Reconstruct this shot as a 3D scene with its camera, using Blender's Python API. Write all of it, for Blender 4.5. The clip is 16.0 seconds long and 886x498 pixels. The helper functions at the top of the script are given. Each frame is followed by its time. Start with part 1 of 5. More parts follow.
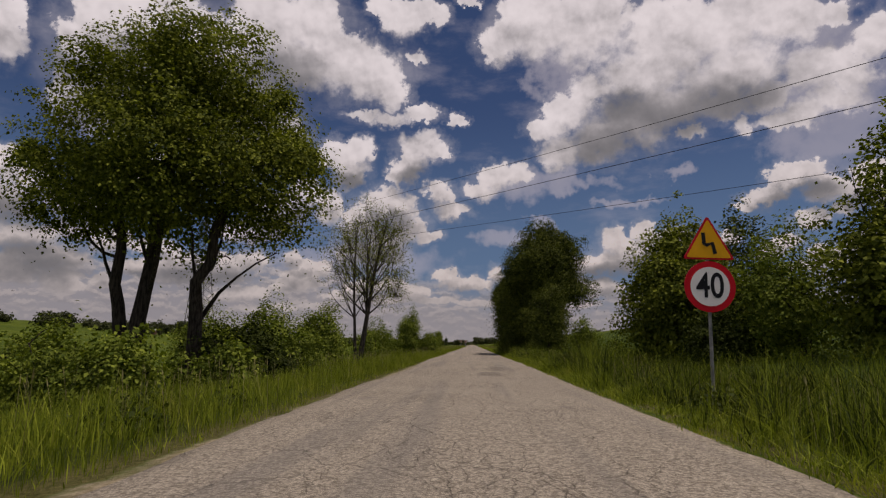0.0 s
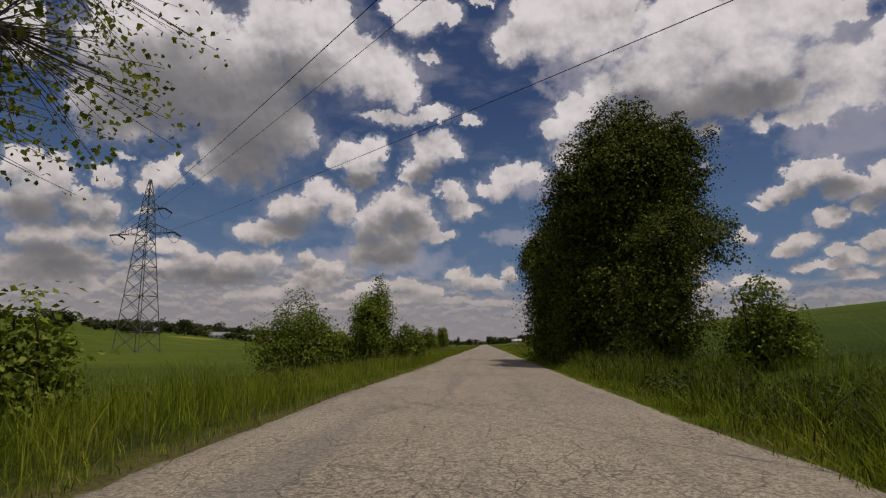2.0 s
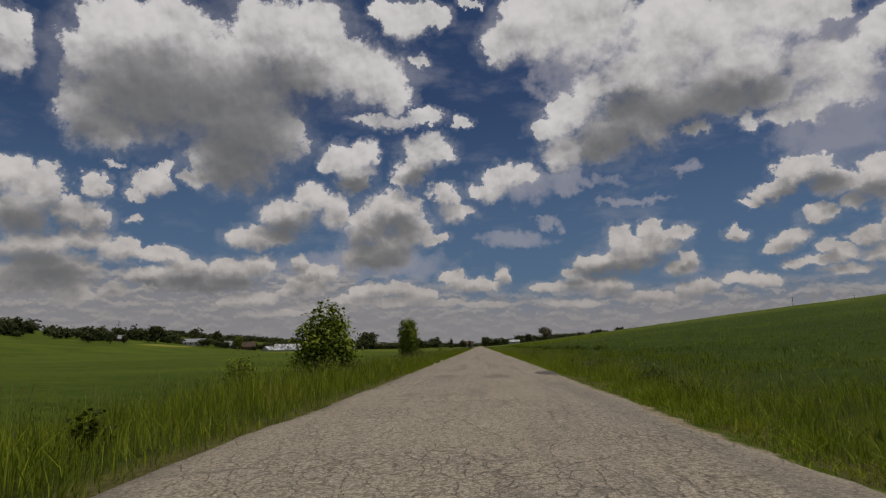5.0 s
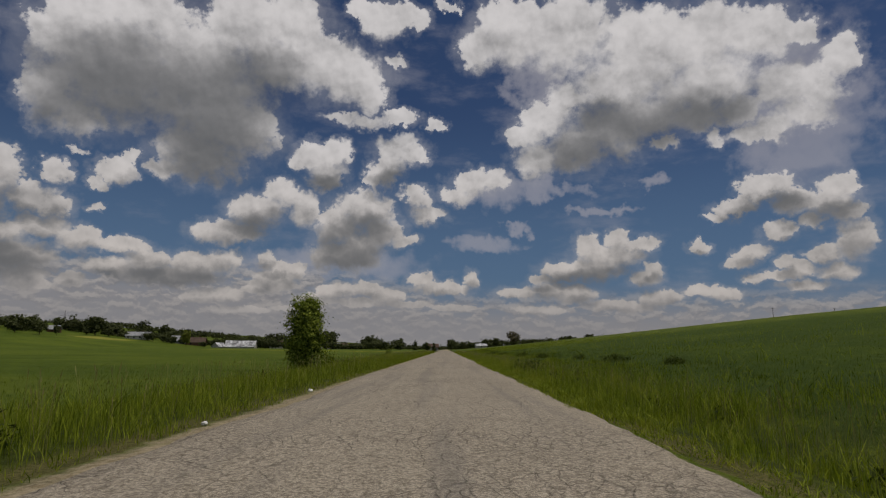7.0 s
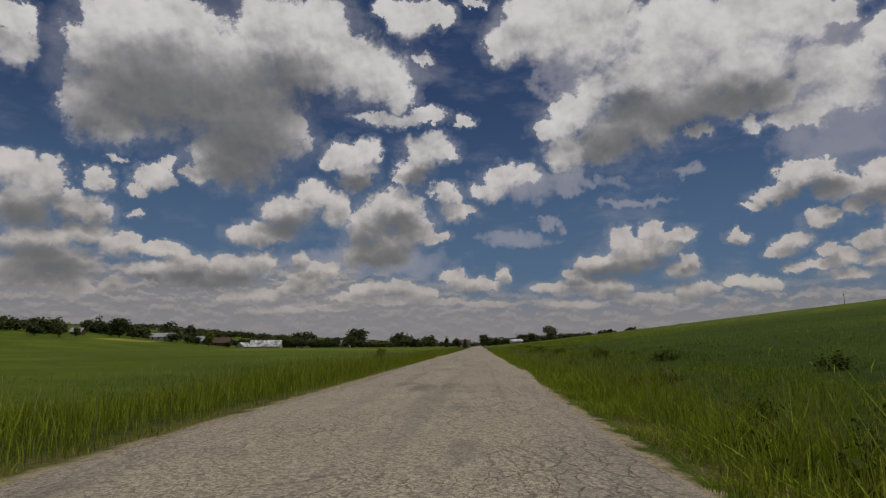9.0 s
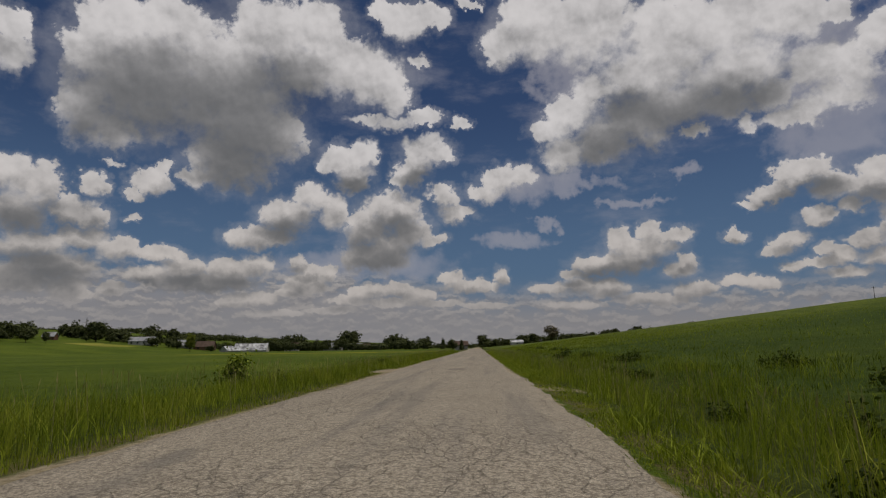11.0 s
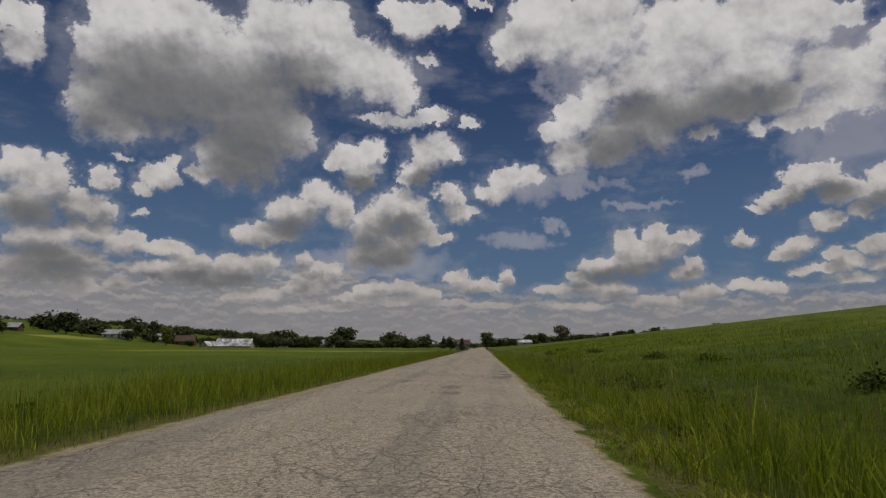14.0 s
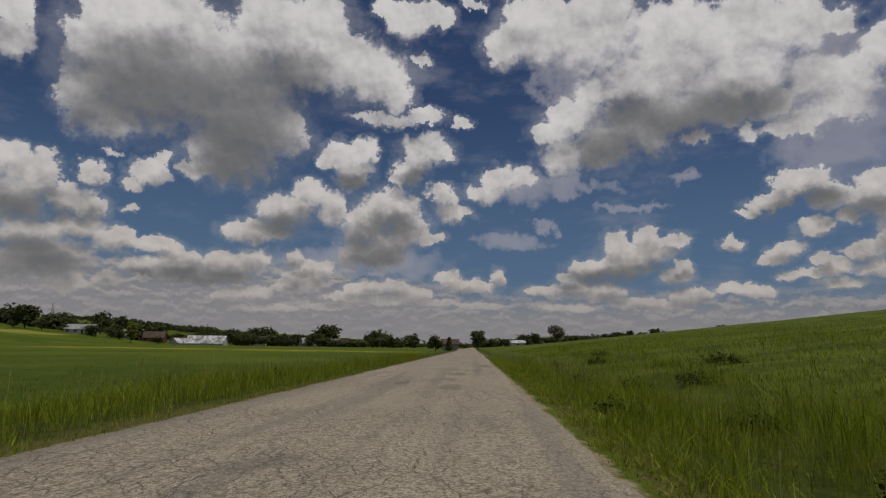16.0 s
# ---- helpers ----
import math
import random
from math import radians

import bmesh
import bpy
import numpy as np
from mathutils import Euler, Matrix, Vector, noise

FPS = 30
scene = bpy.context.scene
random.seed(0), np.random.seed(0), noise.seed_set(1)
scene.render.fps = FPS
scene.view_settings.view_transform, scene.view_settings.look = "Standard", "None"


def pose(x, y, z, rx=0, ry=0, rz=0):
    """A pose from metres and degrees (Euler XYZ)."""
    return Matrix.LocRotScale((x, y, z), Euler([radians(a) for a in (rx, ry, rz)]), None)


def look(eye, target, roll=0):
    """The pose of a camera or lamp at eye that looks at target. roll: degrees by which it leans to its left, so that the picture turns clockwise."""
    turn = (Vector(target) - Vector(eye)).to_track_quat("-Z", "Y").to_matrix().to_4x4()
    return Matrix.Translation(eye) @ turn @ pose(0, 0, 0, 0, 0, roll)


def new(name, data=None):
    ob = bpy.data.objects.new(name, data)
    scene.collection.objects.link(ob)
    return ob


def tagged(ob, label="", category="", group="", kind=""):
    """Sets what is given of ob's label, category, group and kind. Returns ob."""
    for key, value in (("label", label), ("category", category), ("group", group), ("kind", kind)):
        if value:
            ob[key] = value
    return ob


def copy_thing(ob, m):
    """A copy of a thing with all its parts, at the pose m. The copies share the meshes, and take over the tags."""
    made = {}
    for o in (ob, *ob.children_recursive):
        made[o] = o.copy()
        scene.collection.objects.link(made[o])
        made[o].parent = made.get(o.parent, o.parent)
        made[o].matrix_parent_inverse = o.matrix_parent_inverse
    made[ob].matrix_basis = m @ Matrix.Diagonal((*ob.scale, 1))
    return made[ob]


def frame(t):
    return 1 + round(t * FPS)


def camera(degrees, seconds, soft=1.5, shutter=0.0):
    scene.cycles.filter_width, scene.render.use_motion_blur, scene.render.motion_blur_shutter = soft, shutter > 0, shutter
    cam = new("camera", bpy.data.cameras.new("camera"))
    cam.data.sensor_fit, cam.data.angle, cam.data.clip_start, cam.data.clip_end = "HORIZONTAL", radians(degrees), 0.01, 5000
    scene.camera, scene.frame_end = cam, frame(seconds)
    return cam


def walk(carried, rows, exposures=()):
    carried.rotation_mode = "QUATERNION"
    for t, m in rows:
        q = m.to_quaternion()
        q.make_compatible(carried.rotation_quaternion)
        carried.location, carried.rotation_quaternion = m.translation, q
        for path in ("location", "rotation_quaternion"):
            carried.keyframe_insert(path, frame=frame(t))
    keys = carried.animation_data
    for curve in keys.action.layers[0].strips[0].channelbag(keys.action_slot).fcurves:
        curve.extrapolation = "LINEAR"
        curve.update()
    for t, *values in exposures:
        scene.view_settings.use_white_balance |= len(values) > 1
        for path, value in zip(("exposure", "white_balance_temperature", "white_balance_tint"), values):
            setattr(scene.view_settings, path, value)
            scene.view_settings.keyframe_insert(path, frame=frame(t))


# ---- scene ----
# ---------------------------------------------------------------- camera
cam = camera(74, 16.0, soft=1.25)
PATH = [
    (0, pose(0.08, 0.00, 0.92, 99.20, -0.01, 2.80)),
    (0.5, pose(0.04, 6.60, 0.92, 99.12, -1.06, 2.06)),
    (1, pose(0.06, 13.20, 0.92, 99.35, -1.05, 4.09)),
    (1.5, pose(0.08, 19.80, 0.92, 98.99, -1.35, 2.95)),
    (2, pose(0.02, 26.40, 0.92, 99.17, -0.09, 4.06)),
    (2.5, pose(0.03, 33.00, 0.92, 99.51, -0.08, 3.54)),
    (3, pose(0.03, 39.60, 0.92, 99.49, 0.48, 2.07)),
    (3.5, pose(0.04, 46.20, 0.92, 99.51, -0.17, 2.88)),
    (5.8, pose(-0.03, 76.56, 0.92, 99.38, 2.21, 3.07)),
    (6, pose(-0.04, 79.20, 0.92, 99.44, 2.65, 2.09)),
    (6.5, pose(0.16, 85.80, 0.92, 99.22, 0.08, 2.34)),
    (7, pose(0.37, 92.40, 0.92, 99.64, -0.68, 0.31)),
    (7.5, pose(0.51, 99.00, 0.92, 99.44, -0.97, 2.08)),
    (8, pose(0.66, 105.60, 0.92, 99.65, -2.57, 2.18)),
    (8.5, pose(0.80, 112.20, 0.92, 98.94, -1.65, 2.34)),
    (9, pose(0.98, 118.80, 0.92, 99.31, 0.24, 3.56)),
    (9.2, pose(1.00, 121.44, 0.92, 99.26, 0.61, 2.37)),
    (11.3, pose(1.22, 149.16, 0.92, 99.50, 0.79, 3.49)),
    (11.5, pose(1.23, 151.80, 0.92, 99.17, -0.34, 2.03)),
    (12, pose(1.25, 158.40, 0.92, 99.52, 0.17, 3.66)),
    (12.5, pose(1.28, 165.00, 0.92, 99.41, -0.82, 3.61)),
    (13, pose(1.30, 171.60, 0.92, 99.48, -1.56, 2.57)),
    (13.5, pose(1.33, 178.20, 0.92, 99.34, -0.34, 4.36)),
    (14, pose(1.35, 184.80, 0.92, 99.41, -0.22, 3.83)),
    (14.5, pose(1.38, 191.40, 0.92, 99.65, -0.17, 2.22)),
    (15, pose(1.36, 198.00, 0.92, 99.57, 0.28, 4.09)),
    (15.5, pose(1.34, 204.60, 0.92, 99.31, -0.71, 3.97)),
    (16, pose(1.32, 211.20, 0.92, 99.42, -0.85, 2.89)),
]
walk(cam, PATH, [(0, -1.0, 6800, 23), (2.5, -1.1, 6700, 17), (6, -1.22, 6600, 13), (16, -1.22, 6600, 13)])

# ---------------------------------------------------------------- world and sun
SUN_DIR = Vector((0.28, -0.06, 0.88)).normalized()
SUN_EL = math.asin(SUN_DIR.z)
SUN_AZ = math.atan2(SUN_DIR.x, SUN_DIR.y)

sun = new("sun", bpy.data.lights.new("sun", "SUN"))
sun.data.energy, sun.data.angle, sun.data.color = 4.8, radians(0.6), (1.0, 0.94, 0.84)
sun.matrix_world = look(SUN_DIR * 200, (0, 0, 0))

world = bpy.data.worlds.new("sky")
scene.world = world
world.use_nodes = True
WT = world.node_tree
WT.nodes.clear()


class Net:
    """Short calls to add and join nodes."""

    def __init__(self, tree):
        self.t = tree

    def node(self, kind, **kw):
        n = self.t.nodes.new(kind)
        for key, value in kw.items():
            setattr(n, key, value)
        return n

    def put(self, sock, v):
        if isinstance(v, bpy.types.NodeSocket):
            self.t.links.new(v, sock)
        else:
            sock.default_value = v

    def math(self, op, a, b=0.0, c=0.0, clamp=False):
        n = self.node("ShaderNodeMath", operation=op, use_clamp=clamp)
        for s, v in zip(n.inputs, (a, b, c)):
            self.put(s, v)
        return n.outputs[0]

    def vec(self, op, a, b=(0, 0, 0)):
        n = self.node("ShaderNodeVectorMath", operation=op)
        self.put(n.inputs[0], a)
        self.put(n.inputs[1], b)
        return n.outputs[1] if op in ("DOT_PRODUCT", "LENGTH") else n.outputs[0]

    def xyz(self, v):
        n = self.node("ShaderNodeSeparateXYZ")
        self.put(n.inputs[0], v)
        return n.outputs

    def join(self, x, y, z=0.0):
        n = self.node("ShaderNodeCombineXYZ")
        for s, v in zip(n.inputs, (x, y, z)):
            self.put(s, v)
        return n.outputs[0]

    def noise(self, v, scale, detail=4.0, rough=0.55, out=0):
        n = self.node("ShaderNodeTexNoise")
        self.put(n.inputs["Vector"], v)
        n.inputs["Scale"].default_value, n.inputs["Detail"].default_value = scale, detail
        n.inputs["Roughness"].default_value = rough
        return n.outputs[out]

    def voronoi(self, v, scale, feature="F1", rand=1.0):
        n = self.node("ShaderNodeTexVoronoi", feature=feature)
        self.put(n.inputs["Vector"], v)
        n.inputs["Scale"].default_value, n.inputs["Randomness"].default_value = scale, rand
        return n.outputs[0]

    def ramp(self, v, a, b, lo=0.0, hi=1.0, kind="SMOOTHSTEP"):
        n = self.node("ShaderNodeMapRange", interpolation_type=kind)
        self.put(n.inputs[0], v)
        for k, q in zip((1, 2, 3, 4), (a, b, lo, hi)):
            self.put(n.inputs[k], q)
        return n.outputs[0]

    def mix(self, f, a, b, blend="MIX"):
        n = self.node("ShaderNodeMix", data_type="RGBA", blend_type=blend)
        self.put(n.inputs[0], f)
        for s, v in ((n.inputs[6], a), (n.inputs[7], b)):
            self.put(s, (*v, 1.0) if isinstance(v, tuple) and len(v) == 3 else v)
        return n.outputs[2]


# Clouds: azimuth, elevation, half width, half height, in degrees.
BANKS = []
BANKS.append([  # big cumulus
    (-35.7, 24.7, 2.5, 2.4), (-33.5, 27.0, 3.8, 2.4), (-36.0, 20.3, 2.3, 3.0), (-33.7, 18.6, 2.4, 1.8),
    (-31.5, 23.4, 6.6, 4.8), (-29.5, 28.3, 3.4, 2.4), (-25.2, 23.8, 7.3, 5.2), (-22.4, 20.5, 5.1, 3.9),
    (-23.9, 17.4, 4.1, 2.7), (-19.1, 19.7, 2.4, 2.4), (-20.3, 28.4, 4.3, 3.4), (-16.5, 29.1, 3.9, 2.8),
    (-13.7, 26.4, 4.8, 2.9), (-10.1, 25.4, 3.6, 2.3), (-8.0, 23.8, 2.0, 1.3), (-17.1, 26.2, 4.4, 2.5),
    (-5.6, 26.8, 0.9, 0.6), (-26.8, 15.7, 1.3, 1.1),
])
BANKS.append([  # scraps above the road
    (-41.6, 23.4, 1.5, 2.0), (-41.5, 25.5, 1.8, 1.4), (-6.9, 30.6, 2.7, 1.8), (-9.0, 31.3, 2.1, 1.0),
    (-4.2, 31.2, 2.0, 1.3), (-0.1, 32.2, 1.2, 0.4), (-11.0, 21.9, 1.7, 0.4), (-8.1, 21.6, 2.4, 0.8),
    (-5.1, 21.9, 1.9, 0.9), (-1.4, 21.5, 1.1, 0.8), (-12.8, 18.3, 2.6, 1.2), (-10.8, 18.9, 1.2, 1.1),
    (-12.0, 16.5, 2.1, 1.6), (-14.4, 17.6, 1.4, 0.8), (-4.7, 19.0, 2.6, 1.3), (-6.3, 17.2, 1.9, 1.6),
    (-2.8, 18.6, 1.1, 0.8), (-7.6, 16.0, 0.9, 0.8),
])
BANKS.append([  # middle heaps
    (-16.0, 14.1, 2.0, 1.4), (-18.7, 12.4, 2.7, 1.8), (-21.7, 10.4, 2.2, 1.2), (-14.2, 13.0, 1.5, 1.7),
    (-19.6, 10.3, 2.4, 0.9), (-8.4, 13.2, 2.8, 1.9), (-10.7, 11.5, 2.3, 2.1), (-6.5, 11.1, 2.3, 1.6),
    (-10.3, 8.6, 3.1, 1.6), (-4.3, 10.3, 1.5, 0.6), (-12.2, 12.5, 1.0, 0.8), (-8.3, 9.4, 2.2, 1.9),
    (-3.2, 14.7, 1.8, 1.1), (-2.1, 12.9, 1.9, 1.0), (3.2, 16.2, 2.7, 1.3), (1.1, 15.0, 1.9, 0.9),
])
BANKS.append([  # left heaps
    (-40.4, 14.1, 1.6, 1.5), (-38.4, 13.5, 1.6, 1.9), (-39.8, 11.4, 2.3, 2.1), (-36.6, 11.5, 1.4, 1.1),
    (-34.6, 11.2, 1.6, 1.0), (-38.7, 8.5, 2.5, 1.2), (-35.2, 9.4, 2.2, 1.0), (-32.5, 8.6, 2.0, 1.0),
    (-29.4, 8.5, 2.4, 0.7), (-37.4, 6.9, 3.3, 1.5), (-39.5, 5.8, 2.4, 1.2), (-36.1, 5.5, 1.6, 1.0),
    (-30.4, 14.7, 1.8, 1.1), (-29.5, 16.0, 0.9, 0.8), (-31.9, 13.5, 0.9, 0.6), (-31.4, 11.3, 0.8, 0.4),
    (-34.9, 13.8, 1.0, 1.0), (-33.6, 15.8, 0.5, 0.3),
])
BANKS.append([  # left rows
    (-30.3, 6.5, 2.3, 0.8), (-27.3, 7.3, 2.1, 1.2), (-23.4, 7.3, 2.7, 1.2), (-20.9, 7.7, 1.6, 1.1),
    (-25.3, 6.1, 5.0, 0.9), (-33.2, 5.4, 1.2, 0.7), (-21.2, 4.6, 2.6, 0.6), (-23.2, 4.3, 1.5, 0.5),
    (-16.3, 6.5, 2.0, 0.9), (-14.6, 7.0, 1.1, 0.9), (-17.4, 8.4, 0.8, 0.8), (-16.6, 5.7, 2.4, 0.6),
    (-16.5, 7.6, 1.2, 0.5), (-35.6, 4.7, 1.7, 0.6), (-18.3, 5.1, 1.3, 0.5),
])
BANKS.append([  # low rows
    (-10.9, 5.2, 1.9, 0.7), (-8.0, 5.5, 2.2, 0.8), (-5.8, 5.0, 2.1, 0.7), (-2.5, 6.5, 1.3, 0.8),
    (-1.4, 5.9, 2.3, 0.7), (0.2, 5.6, 2.0, 0.5), (2.3, 6.4, 0.8, 0.9), (6.4, 5.3, 1.7, 0.6),
    (8.0, 5.4, 1.0, 0.6), (-12.4, 4.4, 2.1, 0.5), (-8.7, 4.2, 2.7, 0.4), (-3.7, 4.2, 2.7, 0.4),
    (0.7, 4.0, 2.5, 0.4), (-14.3, 3.5, 2.6, 0.4), (-19.2, 3.3, 3.0, 0.4),
])
BANKS.append([  # right cumulus
    (16.5, 10.2, 1.2, 1.2), (13.8, 9.3, 1.4, 1.4), (15.7, 8.7, 3.2, 1.3), (18.2, 9.7, 1.8, 0.7),
    (11.6, 7.5, 2.6, 0.9), (9.4, 6.7, 1.4, 0.5), (13.6, 7.6, 3.4, 1.1), (18.6, 6.7, 1.5, 0.8),
    (19.3, 7.4, 0.9, 0.7), (23.3, 9.3, 0.9, 0.6), (23.4, 9.9, 0.4, 0.4), (9.9, 5.7, 2.4, 0.9),
    (12.5, 5.4, 1.8, 0.9), (15.5, 4.3, 2.7, 0.6), (19.9, 4.8, 2.2, 0.7), (24.0, 5.3, 2.2, 0.5),
    (25.3, 5.0, 1.5, 0.5), (27.6, 6.2, 1.0, 0.5), (8.8, 3.8, 2.9, 0.5), (17.9, 4.0, 1.9, 0.5),
])
BANKS.append([  # right heaps
    (30.1, 14.2, 1.7, 1.1), (28.4, 13.7, 1.7, 1.1), (26.6, 12.5, 2.0, 0.9), (31.2, 12.7, 2.1, 1.2),
    (24.9, 11.7, 1.1, 0.4), (33.4, 12.5, 1.7, 1.5), (34.5, 13.6, 1.0, 1.0), (34.5, 11.2, 1.4, 1.0),
    (29.7, 10.0, 1.4, 0.7), (30.6, 10.5, 0.7, 0.6), (32.2, 10.8, 1.0, 0.7), (27.6, 8.6, 1.3, 0.8),
    (26.6, 7.7, 1.3, 0.6), (30.1, 7.4, 0.7, 0.6), (31.1, 6.9, 1.5, 0.7), (33.0, 8.1, 1.5, 0.8),
    (33.7, 6.7, 1.6, 0.8), (29.4, 6.5, 1.6, 0.5), (31.3, 5.6, 2.0, 0.5), (35.2, 8.9, 1.4, 1.7),
])
BANKS.append([  # great right
    (3.5, 28.4, 2.8, 1.8), (7.0, 29.2, 4.6, 2.4), (6.0, 31.1, 3.6, 1.8), (12.1, 29.1, 5.5, 3.5),
    (12.0, 23.4, 2.6, 1.4), (9.7, 22.1, 2.8, 1.6), (7.4, 20.4, 2.1, 1.3), (9.0, 18.0, 2.4, 1.8),
    (13.0, 19.2, 3.4, 2.4), (16.2, 20.5, 3.8, 2.5), (16.7, 24.0, 4.9, 2.7), (20.0, 26.9, 6.0, 3.7),
    (19.8, 21.7, 4.9, 2.3), (20.9, 18.8, 1.2, 0.6), (24.6, 23.3, 4.6, 2.7), (24.9, 26.9, 5.1, 3.2),
    (29.4, 26.4, 3.1, 2.4), (32.7, 26.3, 1.7, 1.4), (24.0, 20.6, 2.5, 1.3), (25.4, 18.5, 0.8, 0.9),
    (27.9, 18.6, 1.9, 0.8), (27.7, 20.9, 2.3, 1.4),
])
BANKS.append([  # far right
    (31.1, 22.0, 2.5, 1.8), (33.8, 21.4, 1.7, 1.8), (29.6, 18.9, 2.2, 1.0), (32.2, 19.6, 2.4, 1.1),
    (35.6, 23.5, 1.5, 1.8),
])
# the thick grey middles and bases
SHADES = [
    (-29.5, 21.6, 7.7, 3.4), (-22.8, 19.2, 4.8, 2.9), (-34.1, 20.2, 2.6, 2.5), (-20.2, 23.1, 4.5, 3.0),
    (-23.8, 16.2, 3.5, 1.3), (21.4, 20.7, 7.2, 1.8), (25.8, 21.0, 2.9, 1.3), (13.6, 18.7, 4.0, 1.6),
    (15.6, 20.9, 2.1, 1.5), (-9.9, 8.9, 3.3, 1.5), (-8.3, 11.4, 2.2, 1.1), (-18.7, 10.9, 2.7, 1.0),
    (29.9, 12.5, 2.5, 0.8), (27.2, 11.9, 1.9, 0.5), (33.8, 11.1, 1.8, 0.9), (-38.6, 10.6, 3.2, 1.1),
    (-37.2, 6.6, 4.2, 1.1), (13.8, 6.9, 4.3, 0.6), (-12.1, 15.6, 2.0, 0.8), (-5.8, 16.4, 1.7, 0.8),
    (-25.3, 5.8, 5.2, 0.6),
]
# thin veils
VEILS = [
    (32.6, 20.6, 4.7, 6.5), (31.4, 16.5, 4.3, 1.6), (8.6, 24.7, 2.5, 3.0), (9.5, 15.3, 4.1, 0.7),
    (4.8, 14.7, 3.3, 1.4), (15.3, 13.0, 3.1, 0.5), (3.4, 9.8, 3.3, 0.8), (19.8, 15.3, 1.9, 0.6),
    (6.7, 11.4, 1.6, 0.5), (-11.0, 7.9, 8.1, 1.6),
]


def build_sky():
    w = Net(WT)
    out = w.node("ShaderNodeOutputWorld")
    way = w.node("ShaderNodeTexCoord").outputs["Generated"]
    x, y, z = w.xyz(way)
    az = w.math("MULTIPLY", w.math("ARCTAN2", x, y), 180 / math.pi)
    el = w.math("MULTIPLY", w.math("ARCSINE", z), 180 / math.pi)
    flat = w.join(az, el)
    half = (0.5, 0.5, 0.5)
    # billowing edges: the place is pushed about by noise of three sizes, less towards the horizon
    big = w.vec("SUBTRACT", w.noise(way, 11.0, 2.0, 0.5, 1), half)
    small = w.vec("SUBTRACT", w.noise(way, 38.0, 4.0, 0.55, 1), half)
    tiny = w.vec("SUBTRACT", w.noise(way, 130.0, 4.0, 0.6, 1), half)
    push = w.vec("ADD", w.vec("MULTIPLY", big, (2.0, 1.7, 0)), w.vec("MULTIPLY", small, (2.9, 2.5, 0)))
    push = w.vec("ADD", push, w.vec("MULTIPLY", tiny, (1.1, 1.0, 0)))

    def scale(v, k):
        n = w.node("ShaderNodeVectorMath", operation="SCALE")
        w.put(n.inputs[0], v)
        w.put(n.inputs["Scale"], k)
        return n.outputs[0]

    lower = w.ramp(el, 2.0, 15.0, 0.28, 1.0, "LINEAR")
    place = w.vec("MULTIPLY", w.vec("ADD", flat, scale(push, lower)), (1, 1, 0))

    def field(spots, at, blend=0.30):
        """1 in the middle of a heap, 0 at its rim, below 0 outside."""
        best = None
        for a, e, rw, rh in spots:
            n = w.node("ShaderNodeVectorMath", operation="MULTIPLY_ADD")
            w.put(n.inputs[0], at)
            n.inputs[1].default_value = (1 / rw, 1 / rh, 0)
            n.inputs[2].default_value = (-a / rw, -e / rh, 0)
            d = w.vec("DOT_PRODUCT", n.outputs[0], n.outputs[0])
            best = d if best is None else w.math("SMOOTH_MIN", best, d, blend)
        return w.math("SUBTRACT", 1.0, best)

    spots = [s for bank in BANKS for s in bank]
    inside = field(spots, place)
    # how much cloud stands above: bases are grey, crests white
    step = w.ramp(el, 2.0, 26.0, 0.55, 2.6, "LINEAR")
    above = field(spots, w.vec("ADD", place, w.join(0.0, step)))
    calm = w.vec("ADD", flat, scale(w.vec("ADD", w.vec("MULTIPLY", big, (5.0, 4.0, 0)), w.vec("MULTIPLY", small, (2.0, 1.6, 0))), lower))
    shade = field(SHADES, w.vec("MULTIPLY", calm, (1, 1, 0)), 0.8)
    veil = w.ramp(field(VEILS, w.vec("MULTIPLY", w.vec("ADD", calm, w.vec("MULTIPLY", small, (5.0, 2.0, 0))), (1, 1, 0)), 0.5), -0.7, 1.0)
    # the rest of the sky, outside the banks: scattered cumulus
    over = w.math("MAXIMUM", z, 0.03)
    plane = w.join(w.math("DIVIDE", x, over), w.math("DIVIDE", y, over))
    loose = w.ramp(w.noise(plane, 0.8, 6.0, 0.55), 0.47, 0.60)
    away = w.math("MAXIMUM", w.ramp(w.math("ABSOLUTE", az), 46.0, 58.0), w.ramp(el, 34.0, 43.0))
    # low rows of far clouds
    stir = w.vec("ADD", flat, w.vec("ADD", w.vec("MULTIPLY", small, (1.6, 0.8, 0)), w.vec("MULTIPLY", tiny, (0.7, 0.5, 0))))
    rows = w.noise(w.vec("MULTIPLY", stir, (0.50, 1.15, 0)), 1.0, 4.0, 0.55)
    rows_up = w.noise(w.vec("MULTIPLY", w.vec("ADD", stir, (-0.05, 0.30, 0)), (0.50, 1.15, 0)), 1.0, 4.0, 0.55)
    left = w.ramp(az, 4.0, -16.0, 0.0, 2.6)
    low = w.math("MULTIPLY", w.ramp(rows, 0.40, 0.56), w.ramp(w.math("SUBTRACT", el, left), 6.0, 3.6))
    fluff = w.math("MULTIPLY", w.math("SUBTRACT", w.noise(way, 40.0, 6.0, 0.57), 0.55), 1.6)
    # crests end sharply, bases fray
    under = w.ramp(above, -0.2, 0.6)
    rim = w.math("ADD", 0.24, w.math("MULTIPLY", under, 0.50))
    body = w.math("ADD", inside, fluff)
    cover = w.ramp(body, w.math("MULTIPLY", rim, -0.9), rim)
